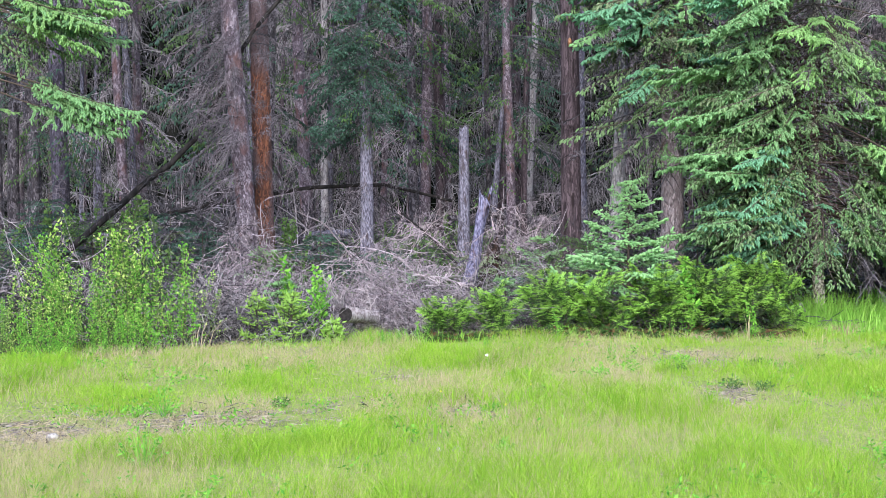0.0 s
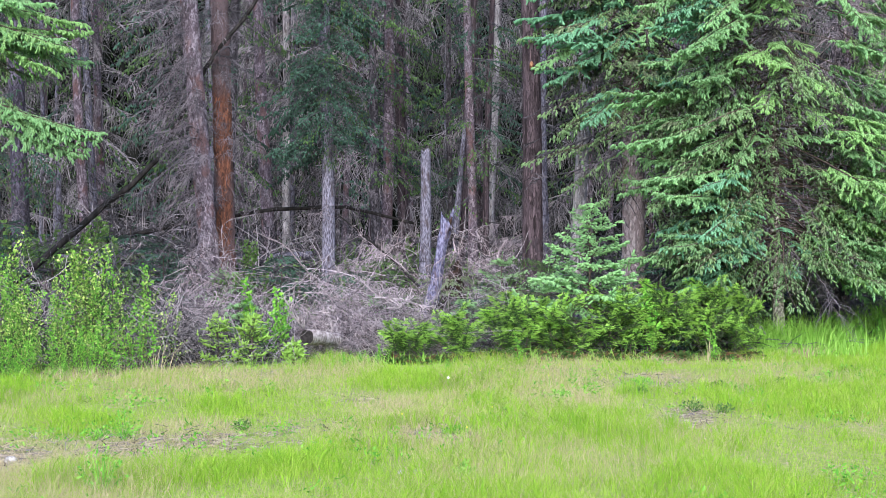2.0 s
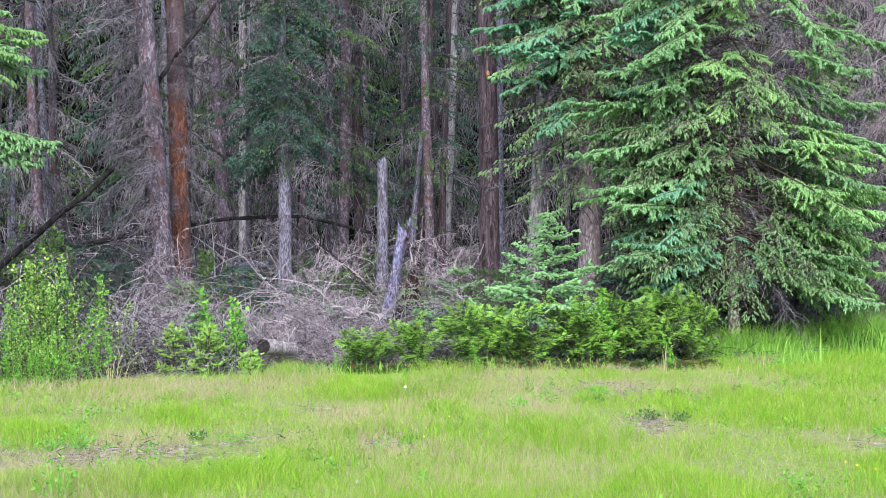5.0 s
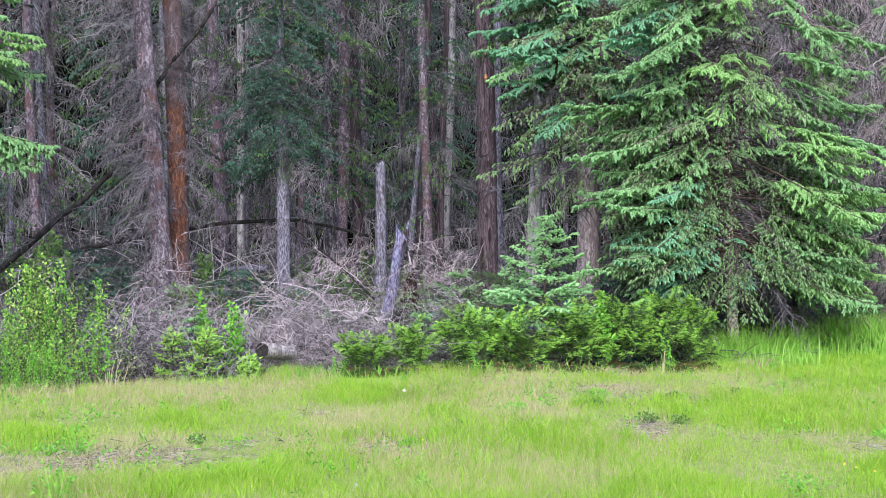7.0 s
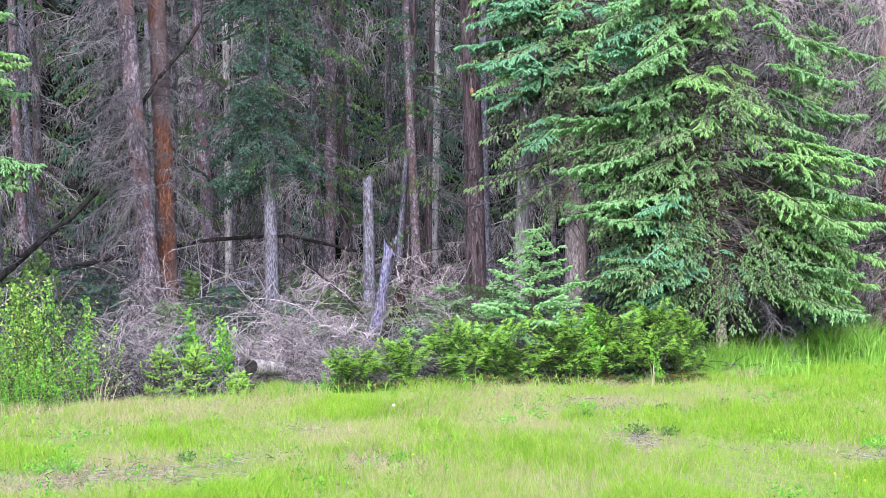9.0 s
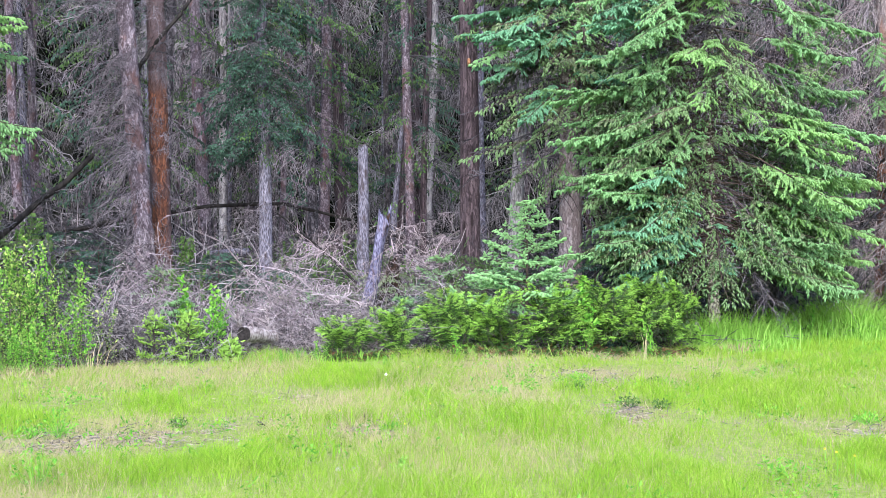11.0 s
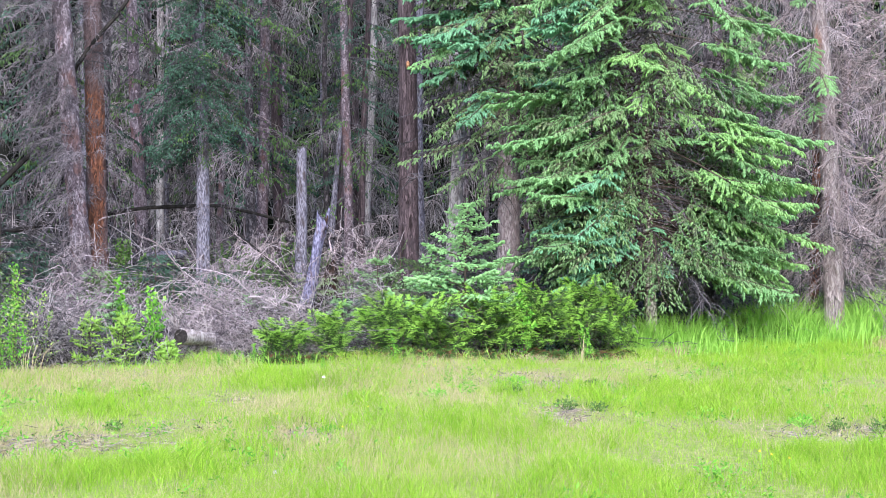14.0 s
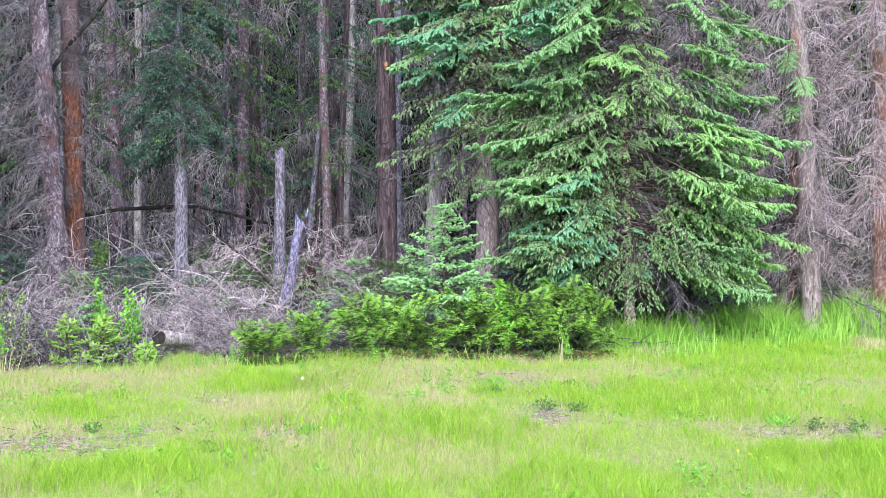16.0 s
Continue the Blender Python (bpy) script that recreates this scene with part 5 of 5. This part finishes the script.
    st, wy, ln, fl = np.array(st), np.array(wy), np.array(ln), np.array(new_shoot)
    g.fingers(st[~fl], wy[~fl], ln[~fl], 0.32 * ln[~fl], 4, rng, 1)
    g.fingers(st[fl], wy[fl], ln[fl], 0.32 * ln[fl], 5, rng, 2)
    return g.mesh(name, mats)


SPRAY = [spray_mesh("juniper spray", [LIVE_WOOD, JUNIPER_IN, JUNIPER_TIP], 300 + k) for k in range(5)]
SPRAY_DEAD = [spray_mesh("brown juniper spray", [LIVE_WOOD, JUNIPER_DEAD, JUNIPER_IN], 310 + k, 0.6) for k in range(2)]
rng = np.random.default_rng(8)
for x, y, wide, high in [(-1.28, 25.23, 0.75, 0.6), (-0.52, 25.39, 0.8, 0.7), (0.34, 25.77, 0.9, 0.85), (1.21, 26.05, 0.9, 0.95), (2.05, 26.27, 0.85, 1.05), (2.89, 26.59, 0.85, 1.3), (3.6, 26.8, 0.85, 1.5), (4.15, 27.0, 0.75, 1.35), (0.87, 26.78, 0.9, 0.85), (2.45, 27.3, 0.9, 0.95)]:
    root = tagged(new("juniper_bush"), "low spreading juniper with bright tips and brown inside", "juniper", "juniper hedge")
    root.matrix_basis = pose(x, y, gz(x, y))
    for c in range(34):
        k = rng.uniform(0.6, 1.0) * wide * 0.9
        lift = high * rng.uniform(0.08, 0.74)
        a = rng.uniform(0, 360)
        part("spray", SPRAY[int(rng.integers(5))], root, pose(rng.uniform(-0.3, 0.3) * wide, rng.uniform(-0.3, 0.3), lift, rng.uniform(-25, 25), rng.uniform(-38, 12), a) @ Matrix.Diagonal((k, k, k * rng.uniform(0.6, 0.9), 1)))
    # dry sprays low in front, also darkening the hedge foot as painted shade
    for c in range(9):
        part("brown_spray", SPRAY_DEAD[c % 2], root, pose(rng.uniform(-0.5, 0.5) * wide, -0.15, 0.02, rng.uniform(-40, 40), rng.uniform(10, 40), FRONT + rng.uniform(-70, 70)) @ Matrix.Diagonal((0.85, 0.85, 0.8, 1)), "dry brown inner branch")


# ---- leafy shrubs ----
def stem_mesh(name, mats, seed, height=1.5, leaf=0.042, twigs=20, per=24, wood=0.005, wide=0.5, reach=0.26, loose=0.0):
    rng = np.random.default_rng(seed)
    g = Geo()
    s = np.linspace(0, 1, 7)
    off = rng.normal(0, 0.05, (7, 2)).cumsum(0) * height * 0.4
    axis = np.stack([off[:, 0] * s, off[:, 1] * s, s * height], 1)
    g.tubes(axis[None], (wood * (1 - 0.75 * s))[None], 4, 0)
    lines, at, way = [], [], []
    for u in np.linspace(0.08, 0.97, twigs):
        p = np.array([np.interp(u, s, axis[:, i]) for i in range(3)])
        a, l2 = rng.uniform(0, 6.283), height * reach * (1.12 - u) * rng.uniform(0.6, 1.2)
        d = np.array([np.cos(a) * 0.7, np.sin(a) * 0.7, 0.75])
        q = np.linspace(0, 1, 4)[:, None]
        lines.append(p + d * q * l2)
        for e in rng.uniform(0.1, 1.0, per):
            at.append(p + d * e * l2 + rng.normal(0, loose, 3))
            way.append(d * 0.6 + rng.normal(0, 0.6, 3))
    for e in rng.uniform(0.3, 1.0, 16):
        at.append([np.interp(e, s, axis[:, i]) for i in range(3)])
        way.append(rng.normal(0, 0.6, 3) + (0, 0, 0.5))
    g.tubes(np.array(lines), np.tile([wood * 0.5, wood * 0.4, wood * 0.3, wood * 0.15], (len(lines), 1)), 3, 0)
    at, way = np.array(at), np.array(way)
    ln = leaf * rng.uniform(0.6, 1.25, len(at))
    g.leaves(at, way, ln, ln * wide, rng, 1)
    return g.mesh(name, mats)


WILLOW = [stem_mesh("willow stem", [LIVE_WOOD, LEAF if k % 3 else LEAF_GREEN], 400 + k, 1.5, 0.047, 13, 14, 0.005, 0.6, 0.38, 0.025) for k in range(6)]
BROAD = [stem_mesh("leafy stem", [LIVE_WOOD, LEAF_GREEN], 420 + k, 0.9, 0.06, 11, 10, 0.005, 0.5) for k in range(4)]
DULL = [stem_mesh("undergrowth stem", [LIVE_WOOD, LEAF_DULL], 440 + k, 0.6, 0.045, 10, 11, 0.004, 0.55) for k in range(3)]


def shrub(name, label, x, y, wide, deep, height, meshes, own, count, seed, category="shrub", splay=11):
    rng = np.random.default_rng(seed)
    root = tagged(new(name), label, category)
    root.matrix_basis = pose(x, y, gz(x, y))
    clumps = [(rng.uniform(-0.8, 0.8) * wide, rng.normal(0, 0.35) * deep, rng.uniform(0.6, 1.1)) for _ in range(6 if count > 15 else 2)]
    for c in range(count):
        cx, cy, tall = clumps[c % len(clumps)]
        dx, dy = cx + rng.normal(0, 0.2) * wide, cy + rng.normal(0, 0.2) * deep
        k = height / own * tall * rng.uniform(0.4, 1.05)
        part("stem", meshes[int(rng.integers(len(meshes)))], root, pose(dx, dy, gz(x + dx, y + dy) - gz(x, y), rng.uniform(-splay, splay), rng.uniform(-splay, splay), rng.uniform(0, 360)) @ Matrix.Diagonal((k, k, k, 1)))
    return root


shrub("willow_shrub", "yellow-green willow shrub at the meadow edge", -7.57, 22.7, 0.8, 0.5, 1.5, WILLOW, 1.5, 27, 1)
shrub("willow_shrub", "tall yellow-green willow shrub with upright shoots", -6.45, 23.37, 0.75, 0.5, 2.0, WILLOW, 1.5, 27, 2)
shrub("willow_shrub", "tall willow shrub with small pale leaves", -5.6, 23.67, 0.6, 0.45, 1.95, WILLOW, 1.5, 27, 3)
shrub("willow_shrub", "low willow shrub beside the dead brush", -5.12, 23.68, 0.5, 0.4, 1.25, WILLOW, 1.5, 16, 4)
shrub("willow_shrub", "leafy shrub with dense bright foliage", -6.98, 22.54, 0.9, 0.4, 0.85, WILLOW, 1.5, 26, 5)
shrub("willow_shrub", "willow shrub beyond the meadow corner", -8.44, 21.98, 0.7, 0.5, 1.3, WILLOW, 1.5, 22, 6)
shrub("willow_shrub", "low dense willow between taller shoots", -6.05, 22.95, 0.8, 0.35, 1.15, WILLOW, 1.5, 26, 16)
shrub("willow_shrub", "bushy low willow with fresh leaves", -7.35, 22.35, 0.8, 0.35, 1.05, WILLOW, 1.5, 26, 17)
shrub("leafy_shrub", "broad-leaved green shoots among the brush", -3.26, 24.8, 0.35, 0.3, 1.25, BROAD, 0.9, 12, 7, splay=12)
shrub("leafy_shrub", "bright green seedlings at the hedge end", -1.75, 24.83, 0.35, 0.2, 0.45, BROAD, 0.9, 12, 8)
shrub("leafy_shrub", "green shoots in front of the log", -2.35, 24.3, 0.5, 0.2, 0.22, BROAD, 0.9, 10, 9)
shrub("leafy_shrub", "dense low leaves under the willow shoots", -5.71, 23.04, 0.9, 0.25, 0.7, BROAD, 0.9, 26, 13)
shrub("leafy_shrub", "dense low leaves at the foot of the willow", -6.89, 22.46, 0.9, 0.25, 0.75, BROAD, 0.9, 26, 14)
shrub("leafy_shrub", "low green leaves by the willow", -6.21, 22.42, 0.5, 0.2, 0.4, BROAD, 0.9, 12, 10)
shrub("leafy_shrub", "leafy undergrowth at the foot of the spruce", 6.65, 29.22, 0.7, 0.4, 0.6, BROAD, 0.9, 16, 11)
shrub("leafy_shrub", "leafy green herbs under the spruce boughs", 5.7, 28.5, 0.8, 0.3, 0.7, BROAD, 0.9, 20, 15)
shrub("leafy_shrub", "green undergrowth beside the pink trunk", 8.9, 29.4, 0.9, 0.3, 0.5, BROAD, 0.9, 14, 12)
rng = np.random.default_rng(21)
for x, y, w, h in [(-8.5, 30.5, 0.9, 1.1), (-7.5, 30.8, 0.8, 1.2), (-9.8, 29.5, 0.9, 0.9), (-7.9, 31.6, 0.9, 1.2), (-6.3, 29.6, 0.7, 0.9), (-4.0, 28.6, 0.8, 0.9), (-3.2, 29.6, 0.8, 0.8), (-1.9, 29.8, 0.7, 0.7), (-2.6, 34, 1.0, 0.8), (0.2, 29.4, 0.8, 0.7), (-0.2, 33.6, 0.9, 0.7), (0.4, 30.8, 0.7, 0.8), (-1.8, 33.0, 0.7, 0.8), (4.2, 30.2, 0.9, 0.7), (-5.2, 33.5, 1.0, 0.8), (-5.9, 28.0, 0.9, 0.9), (-3.6, 27.9, 0.8, 0.7), (-2.4, 28.4, 0.9, 0.7), (-4.6, 30.9, 0.9, 0.9), (-0.9, 27.9, 0.6, 0.6)]:
    shrub("undergrowth_shrub", "dull green leafy undergrowth in the shade", x, y, w, 0.4, h, DULL, 0.6, 14, int(rng.integers(1e6)))


# ---- meadow ----
def spread(count, seed, near=11.2, far=32.0):
    rng = np.random.default_rng(seed)
    y = rng.uniform(near, far, count)
    x = y * rng.uniform(-0.355, 0.375, count)
    return x, y, rng


def meadow(name, label, count, seed, keep, height, width, lean, mat, far=32.0):
    x, y, rng = spread(count, seed, far=far)
    inside = (y < edge_of_wood(x) + 0.6 + 0.5 * soft_noise(x, y, 0.8, 40)) & (rng.uniform(0, 1, count) < keep(x, y))
    x, y = x[inside], y[inside]
    n = len(x)
    h = height(x, y) * (1 - 0.55 * np.clip(1.3 * worn_patches(x, y), 0, 1)) * rng.uniform(0.45, 1.15, n) * (1 + 0.3 * np.clip((15 - y) / 4, 0, 1))
    g = Geo()
    g.blades(np.stack([x, y, ground_z(x, y) - 0.01], 1), h, width * rng.uniform(0.7, 1.3, n) * np.clip(y / 19, 0.6, 1.1), lean * rng.uniform(0.2, 1.6, n), rng)
    tagged(new(name, g.mesh(name, [mat])), label, "grass", kind="stuff")


lush = lambda x, y: np.clip(0.5 + 0.75 * soft_noise(x, y * 0.45, 1.1, 33) + 0.45 * soft_noise(x, y * 0.5, 0.4, 34), 0.05, 1.3)
meadow("meadow_grass", "fresh yellow-green meadow grass", 400000, 1, lambda x, y: (1 - 0.95 * np.clip(bare(x, y) * 1.5 - 0.05, 0, 1)) * np.clip(0.62 + 0.5 * lush(x, y), 0, 1), lambda x, y: 0.08 + 0.15 * lush(x, y), 0.0040, 0.75, GRASS)
meadow("dry_grass", "dry straw-coloured grass stems", 180000, 3, lambda x, y: np.clip(0.22 - 0.025 * x, 0.12, 0.4) + 0.7 * bare(x, y), lambda x, y: 0.06 + 0.10 * lush(x, y), 0.0042, 0.9, GRASS_DRY)
meadow("grass_heads", "pale hazy grass seed heads", 260000, 4, lambda x, y: np.clip(0.45 + 1.2 * soft_noise(x, y * 0.45, 1.1, 35), 0, 1) * np.clip(0.75 - 0.2 * x + 0.05 * (y - 16), 0.15, 1), lambda x, y: 0.14 + 0.12 * lush(x, y), 0.0036, 0.8, GRASS_HAZE)

# tufts of taller grass
x, y, rng = spread(12000, 2)
ok = (rng.uniform(0, 1, len(x)) < np.clip(lush(x, y) - 0.2, 0.03, 1) * (1 - np.clip(1.5 * bare(x, y), 0, 1))) & (y < edge_of_wood(x) + 0.2)
x, y = np.repeat(x[ok], 11), np.repeat(y[ok], 11)
n = len(x)
size = np.repeat(rng.uniform(0.5, 1.2, n // 11), 11)
x, y = x + rng.normal(0, 0.03, n) * size, y + rng.normal(0, 0.03, n) * size
g = Geo()
g.blades(np.stack([x, y, ground_z(x, y) - 0.01], 1), (0.12 + 0.17 * lush(x, y)) * size * rng.uniform(0.6, 1.1, n), 0.0068 * rng.uniform(0.7, 1.4, n), 0.7 * rng.uniform(0.1, 1.5, n), rng)
tagged(new("lush_grass", g.mesh("lush_grass", [GRASS_LUSH])), "tufts of taller lush green grass", "grass", kind="stuff")

# taller grass along the edge of the wood
rng = np.random.default_rng(51)
n = 19600
x = np.concatenate([rng.uniform(4.2, 12.5, 17000), rng.uniform(-9.5, 4.4, 2600)])
y = edge_of_wood(x) + np.where(x > 4.4, rng.normal(0.9, 0.7, n), rng.normal(-0.2, 0.4, n))
h = np.where(x > 4.4, np.clip(0.56 + 0.05 * (x - 4.4), 0.5, 0.8), 0.22) * rng.uniform(0.3, 1.15, n) * np.clip(0.7 + 0.9 * soft_noise(x, y, 0.6, 52), 0.2, 1.35)
g = Geo()
g.blades(np.stack([x, y, ground_z(x, y) - 0.01], 1), h, np.where(x > 4.4, 0.018, 0.010) * rng.uniform(0.5, 1.3, n), 0.62 * rng.uniform(0.2, 1.5, n), rng)
tagged(new("tall_grass", g.mesh("tall_grass", [GRASS_TALL])), "tall bright green grass at the forest edge", "grass", kind="stuff")


# herbs among the grass
rng = np.random.default_rng(61)
x, y, _ = spread(2600, 62)
ok = (y < edge_of_wood(x)) & (rng.uniform(0, 1, len(x)) < np.clip(0.12 + 0.8 * soft_noise(x, y, 1.4, 63) + 0.5 * bare(x, y), 0, 1))
x, y = np.repeat(x[ok], 12), np.repeat(y[ok], 12)
n = len(x)
at = np.stack([x + rng.normal(0, 0.045, n), y + rng.normal(0, 0.045, n), ground_z(x, y) + rng.uniform(0.01, 0.13, n)], 1)
g = Geo()
g.leaves(at, rng.normal(0, 1, (n, 3)) * (1, 1, 0.5) + (0, 0, 0.5), rng.uniform(0.03, 0.075, n), rng.uniform(0.012, 0.026, n), rng)
tagged(new("meadow_herbs", g.mesh("meadow_herbs", [LEAF_GREEN])), "small leafy herbs scattered through the grass", "herbs", kind="stuff")
# dead stalks and twigs on the worn patches
x, y, _ = spread(44000, 64)
ok = (rng.uniform(0, 1, len(x)) < np.clip(worn_patches(x, y) * 1.4 - 0.25, 0, 1)) & (y < 26)
x, y = x[ok], y[ok]
n = len(x)
start = np.stack([x, y, ground_z(x, y) + rng.uniform(0, 0.05, n)], 1)
d = rng.normal(0, 1, (n, 3)) * (1, 1, 0.5) * rng.uniform(0.02, 0.075, n)[:, None] + (0, 0, 0.02)
g = Geo()
g.tubes(np.stack([start, start + d * 0.5, start + d + rng.normal(0, 0.01, (n, 3))], 1), np.tile([0.0042, 0.0034, 0.002], (n, 1)), 3, 0)
g.m = [np.repeat(rng.integers(0, 2, n), 12).astype(np.int32)]
tagged(new("dead_stalks", g.mesh("dead_stalks", [TWIG_MID, GRASS_DRY])), "dead stalks and straw on the worn ground", "dead stalks", kind="stuff")


# ---- small plants of the meadow ----
def tuft(name, label, x, y, height, width, count, mat, seed, lean=0.6, blade=0.01, category="tuft"):
    rng = np.random.default_rng(seed)
    g = Geo()
    p = rng.normal(0, width * 0.35, (count, 2))
    at = np.column_stack([p, ground_z(x + p[:, 0], y + p[:, 1]) - gz(x, y) - 0.01])
    g.blades(at, height * rng.uniform(0.5, 1.1, count), np.full(count, blade), lean * rng.uniform(0.2, 1.5, count), rng)
    ob = tagged(new(name, g.mesh(name, [mat])), label, category, kind="stuff")
    ob.matrix_basis = pose(x, y, gz(x, y))
    return ob


def rosette(label, x, y, height, wide, seed, mat=None):
    """A squat leafy weed: a mound of pointed leaves on short stems."""
    rng = np.random.default_rng(seed)
    root = tagged(new("meadow_weed"), label, "weed")
    root.matrix_basis = pose(x, y, gz(x, y))
    n = 80
    a, r = rng.uniform(0, 6.283, n), np.sqrt(rng.uniform(0, 1, n)) * wide * 0.5
    top = np.stack([np.cos(a) * r, np.sin(a) * r, height * (1 - 0.6 * (r / wide * 2) ** 2) * rng.uniform(0.4, 1, n)], 1)
    foot = top * (0.25, 0.25, 0)
    g = Geo()
    g.tubes(np.stack([foot, (foot + top) * 0.55, top], 1)[::3], np.tile([0.004, 0.003, 0.002], (len(foot[::3]), 1)), 3)
    g.leaves(top, top * (0.5, 0.5, 0.2) + rng.normal(0, 0.09, (n, 3)) + (0, 0, 0.03), rng.uniform(0.03, 0.06, n), rng.uniform(0.014, 0.026, n), rng)
    tagged(part("foliage", g.mesh("weed foliage", [mat or LEAF_GREEN]), root), kind="stuff")


for k, (x, y, h, w) in enumerate([(-3.72, 16.75, 0.30, 0.48), (-3.98, 16.6, 0.14, 0.4), (-3.12, 13.25, 0.42, 0.5), (-0.35, 16.9, 0.12, 0.3), (2.0, 21.8, 0.14, 0.5), (4.7, 17.5, 0.16, 0.4), (-0.2, 14.0, 0.12, 0.25), (0.9, 20.6, 0.11, 0.4), (-4.6, 13.0, 0.14, 0.3)]):
    rosette("low bright green leafy weed in the grass", x, y, h, w * 0.75, 600 + k)
for k, (x, y, h, w) in enumerate([(2.35, 19.0, 0.14, 0.5), (2.7, 18.9, 0.12, 0.4), (5.4, 17.0, 0.18, 0.5), (5.0, 17.2, 0.14, 0.4), (5.7, 16.6, 0.15, 0.5), (1.9, 20.9, 0.12, 0.4), (-2.6, 17.4, 0.12, 0.35), (0.2, 18.6, 0.1, 0.3), (3.0, 21.6, 0.12, 0.4), (3.9, 21.9, 0.12, 0.5)]):
    rosette("dull dark green weed in the grass", x, y, h, w * 0.55, 640 + k, LEAF_DULL)
tuft("dry_tussock", "matted straw tussock at the hedge foot", 2.64, 25.54, 0.16, 0.5, 260, GRASS_DRY, 1, 1.3)
tuft("dry_tussock", "matted straw tussock by the tall grass", 9.12, 28.28, 0.22, 0.6, 240, GRASS_DRY, 2, 1.2)
tuft("dry_tussock", "pale straw clump beside the pine", 9.88, 29.02, 0.4, 0.25, 120, GRASS_DRY, 3, 0.5)
tuft("dry_tussock", "straw-coloured stalks by the willow", -4.63, 23.09, 0.5, 0.2, 13, GRASS_DRY, 4, 0.6)
tuft("dry_tussock", "straw-coloured stalks before the juniper", 3.45, 26.1, 0.5, 0.12, 9, GRASS_DRY, 5, 0.4, 0.014)
tuft("dry_tussock", "dry straw under the shrubs", -5.62, 22.66, 0.2, 1.2, 300, GRASS_DRY, 6, 1.2)
tuft("dry_tussock", "straw clump in the hedge gap", 5.19, 27.14, 0.25, 0.5, 200, GRASS_DRY, 7, 1.1)
for k, (x, y, h) in enumerate([(0.48, 24.7, 0.5), (2.54, 26.42, 1.25), (3.55, 26.22, 0.75), (-2.07, 23.86, 0.25), (-0.57, 23.78, 0.25), (1.2, 22.6, 0.22), (3.2, 21.0, 0.25)]):
    shrub("tall_weed", "upright yellow-green weed stalk", x, y, 0.08, 0.05, h, BROAD, 0.9, 4, 700 + k, "weed", 6)


def flower(name, label, x, y, height, mat, size, seed, category="flower"):
    rng = np.random.default_rng(seed)
    root = tagged(new(name), label, category)
    root.matrix_basis = pose(x, y, gz(x, y))
    g = Geo()
    g.tubes([[(0, 0, -0.02), (0.01, 0, height * 0.5), (0.0, 0.01, height)]], [[0.004, 0.003, 0.003]], 5)
    part("stalk", g.mesh("stalk", [LEAF_GREEN]), root)
    g = Geo()
    way = rng.normal(0, 1, (40, 3))
    way /= np.linalg.norm(way, axis=1, keepdims=True)
    g.leaves(np.zeros((40, 3)), way, np.full(40, size), np.full(40, size * 0.5), rng)
    part("head", g.mesh("flower head", [mat]), root, pose(0, 0.01, height))


flower("dandelion_clock", "white dandelion seed head on a stalk", -0.51, 21.27, 0.2, FLUFF, 0.024, 1)
for k, (x, y) in enumerate([(-0.1, 22.4), (0.2, 22.6), (0.8, 21.7), (-0.9, 17.3), (3.4, 14.0), (3.55, 13.6), (3.45, 13.8), (1.0, 23.0), (-0.2, 15.9), (0.05, 18.0)]):
    flower("yellow_flower", "small yellow meadow flower", x, y, 0.18 if y > 15 else 0.24, PETAL_YELLOW, 0.011 if y > 15 else 0.014, 10 + k)
for k, (x, y) in enumerate([(-7.0, 23.6), (-6.9, 23.8), (-5.9, 24.3), (-6.1, 24.2), (-7.3, 23.5)]):
    flower("pink_flower", "pink wildflower at the shrub foot", x, y, 0.12, PETAL_PINK, 0.03, 30 + k)
for k, (x, y, r) in enumerate([(-0.6, 14.1, 0.05), (-0.75, 14.2, 0.03), (-4.4, 15.1, 0.06)]):
    bm = bmesh.new()
    bmesh.ops.create_icosphere(bm, subdivisions=2, radius=r)
    rs = random.Random(k)
    for v in bm.verts:
        v.co *= rs.uniform(0.82, 1.12)
        v.co.z *= 0.7
    me = bpy.data.meshes.new("stone")
    bm.to_mesh(me)
    bm.free()
    me.materials.append(STONE)
    ob = tagged(new("stone", me), "small pale grey stone in the grass", "stone")
    ob.matrix_basis = pose(x, y, gz(x, y) + r * 0.4)
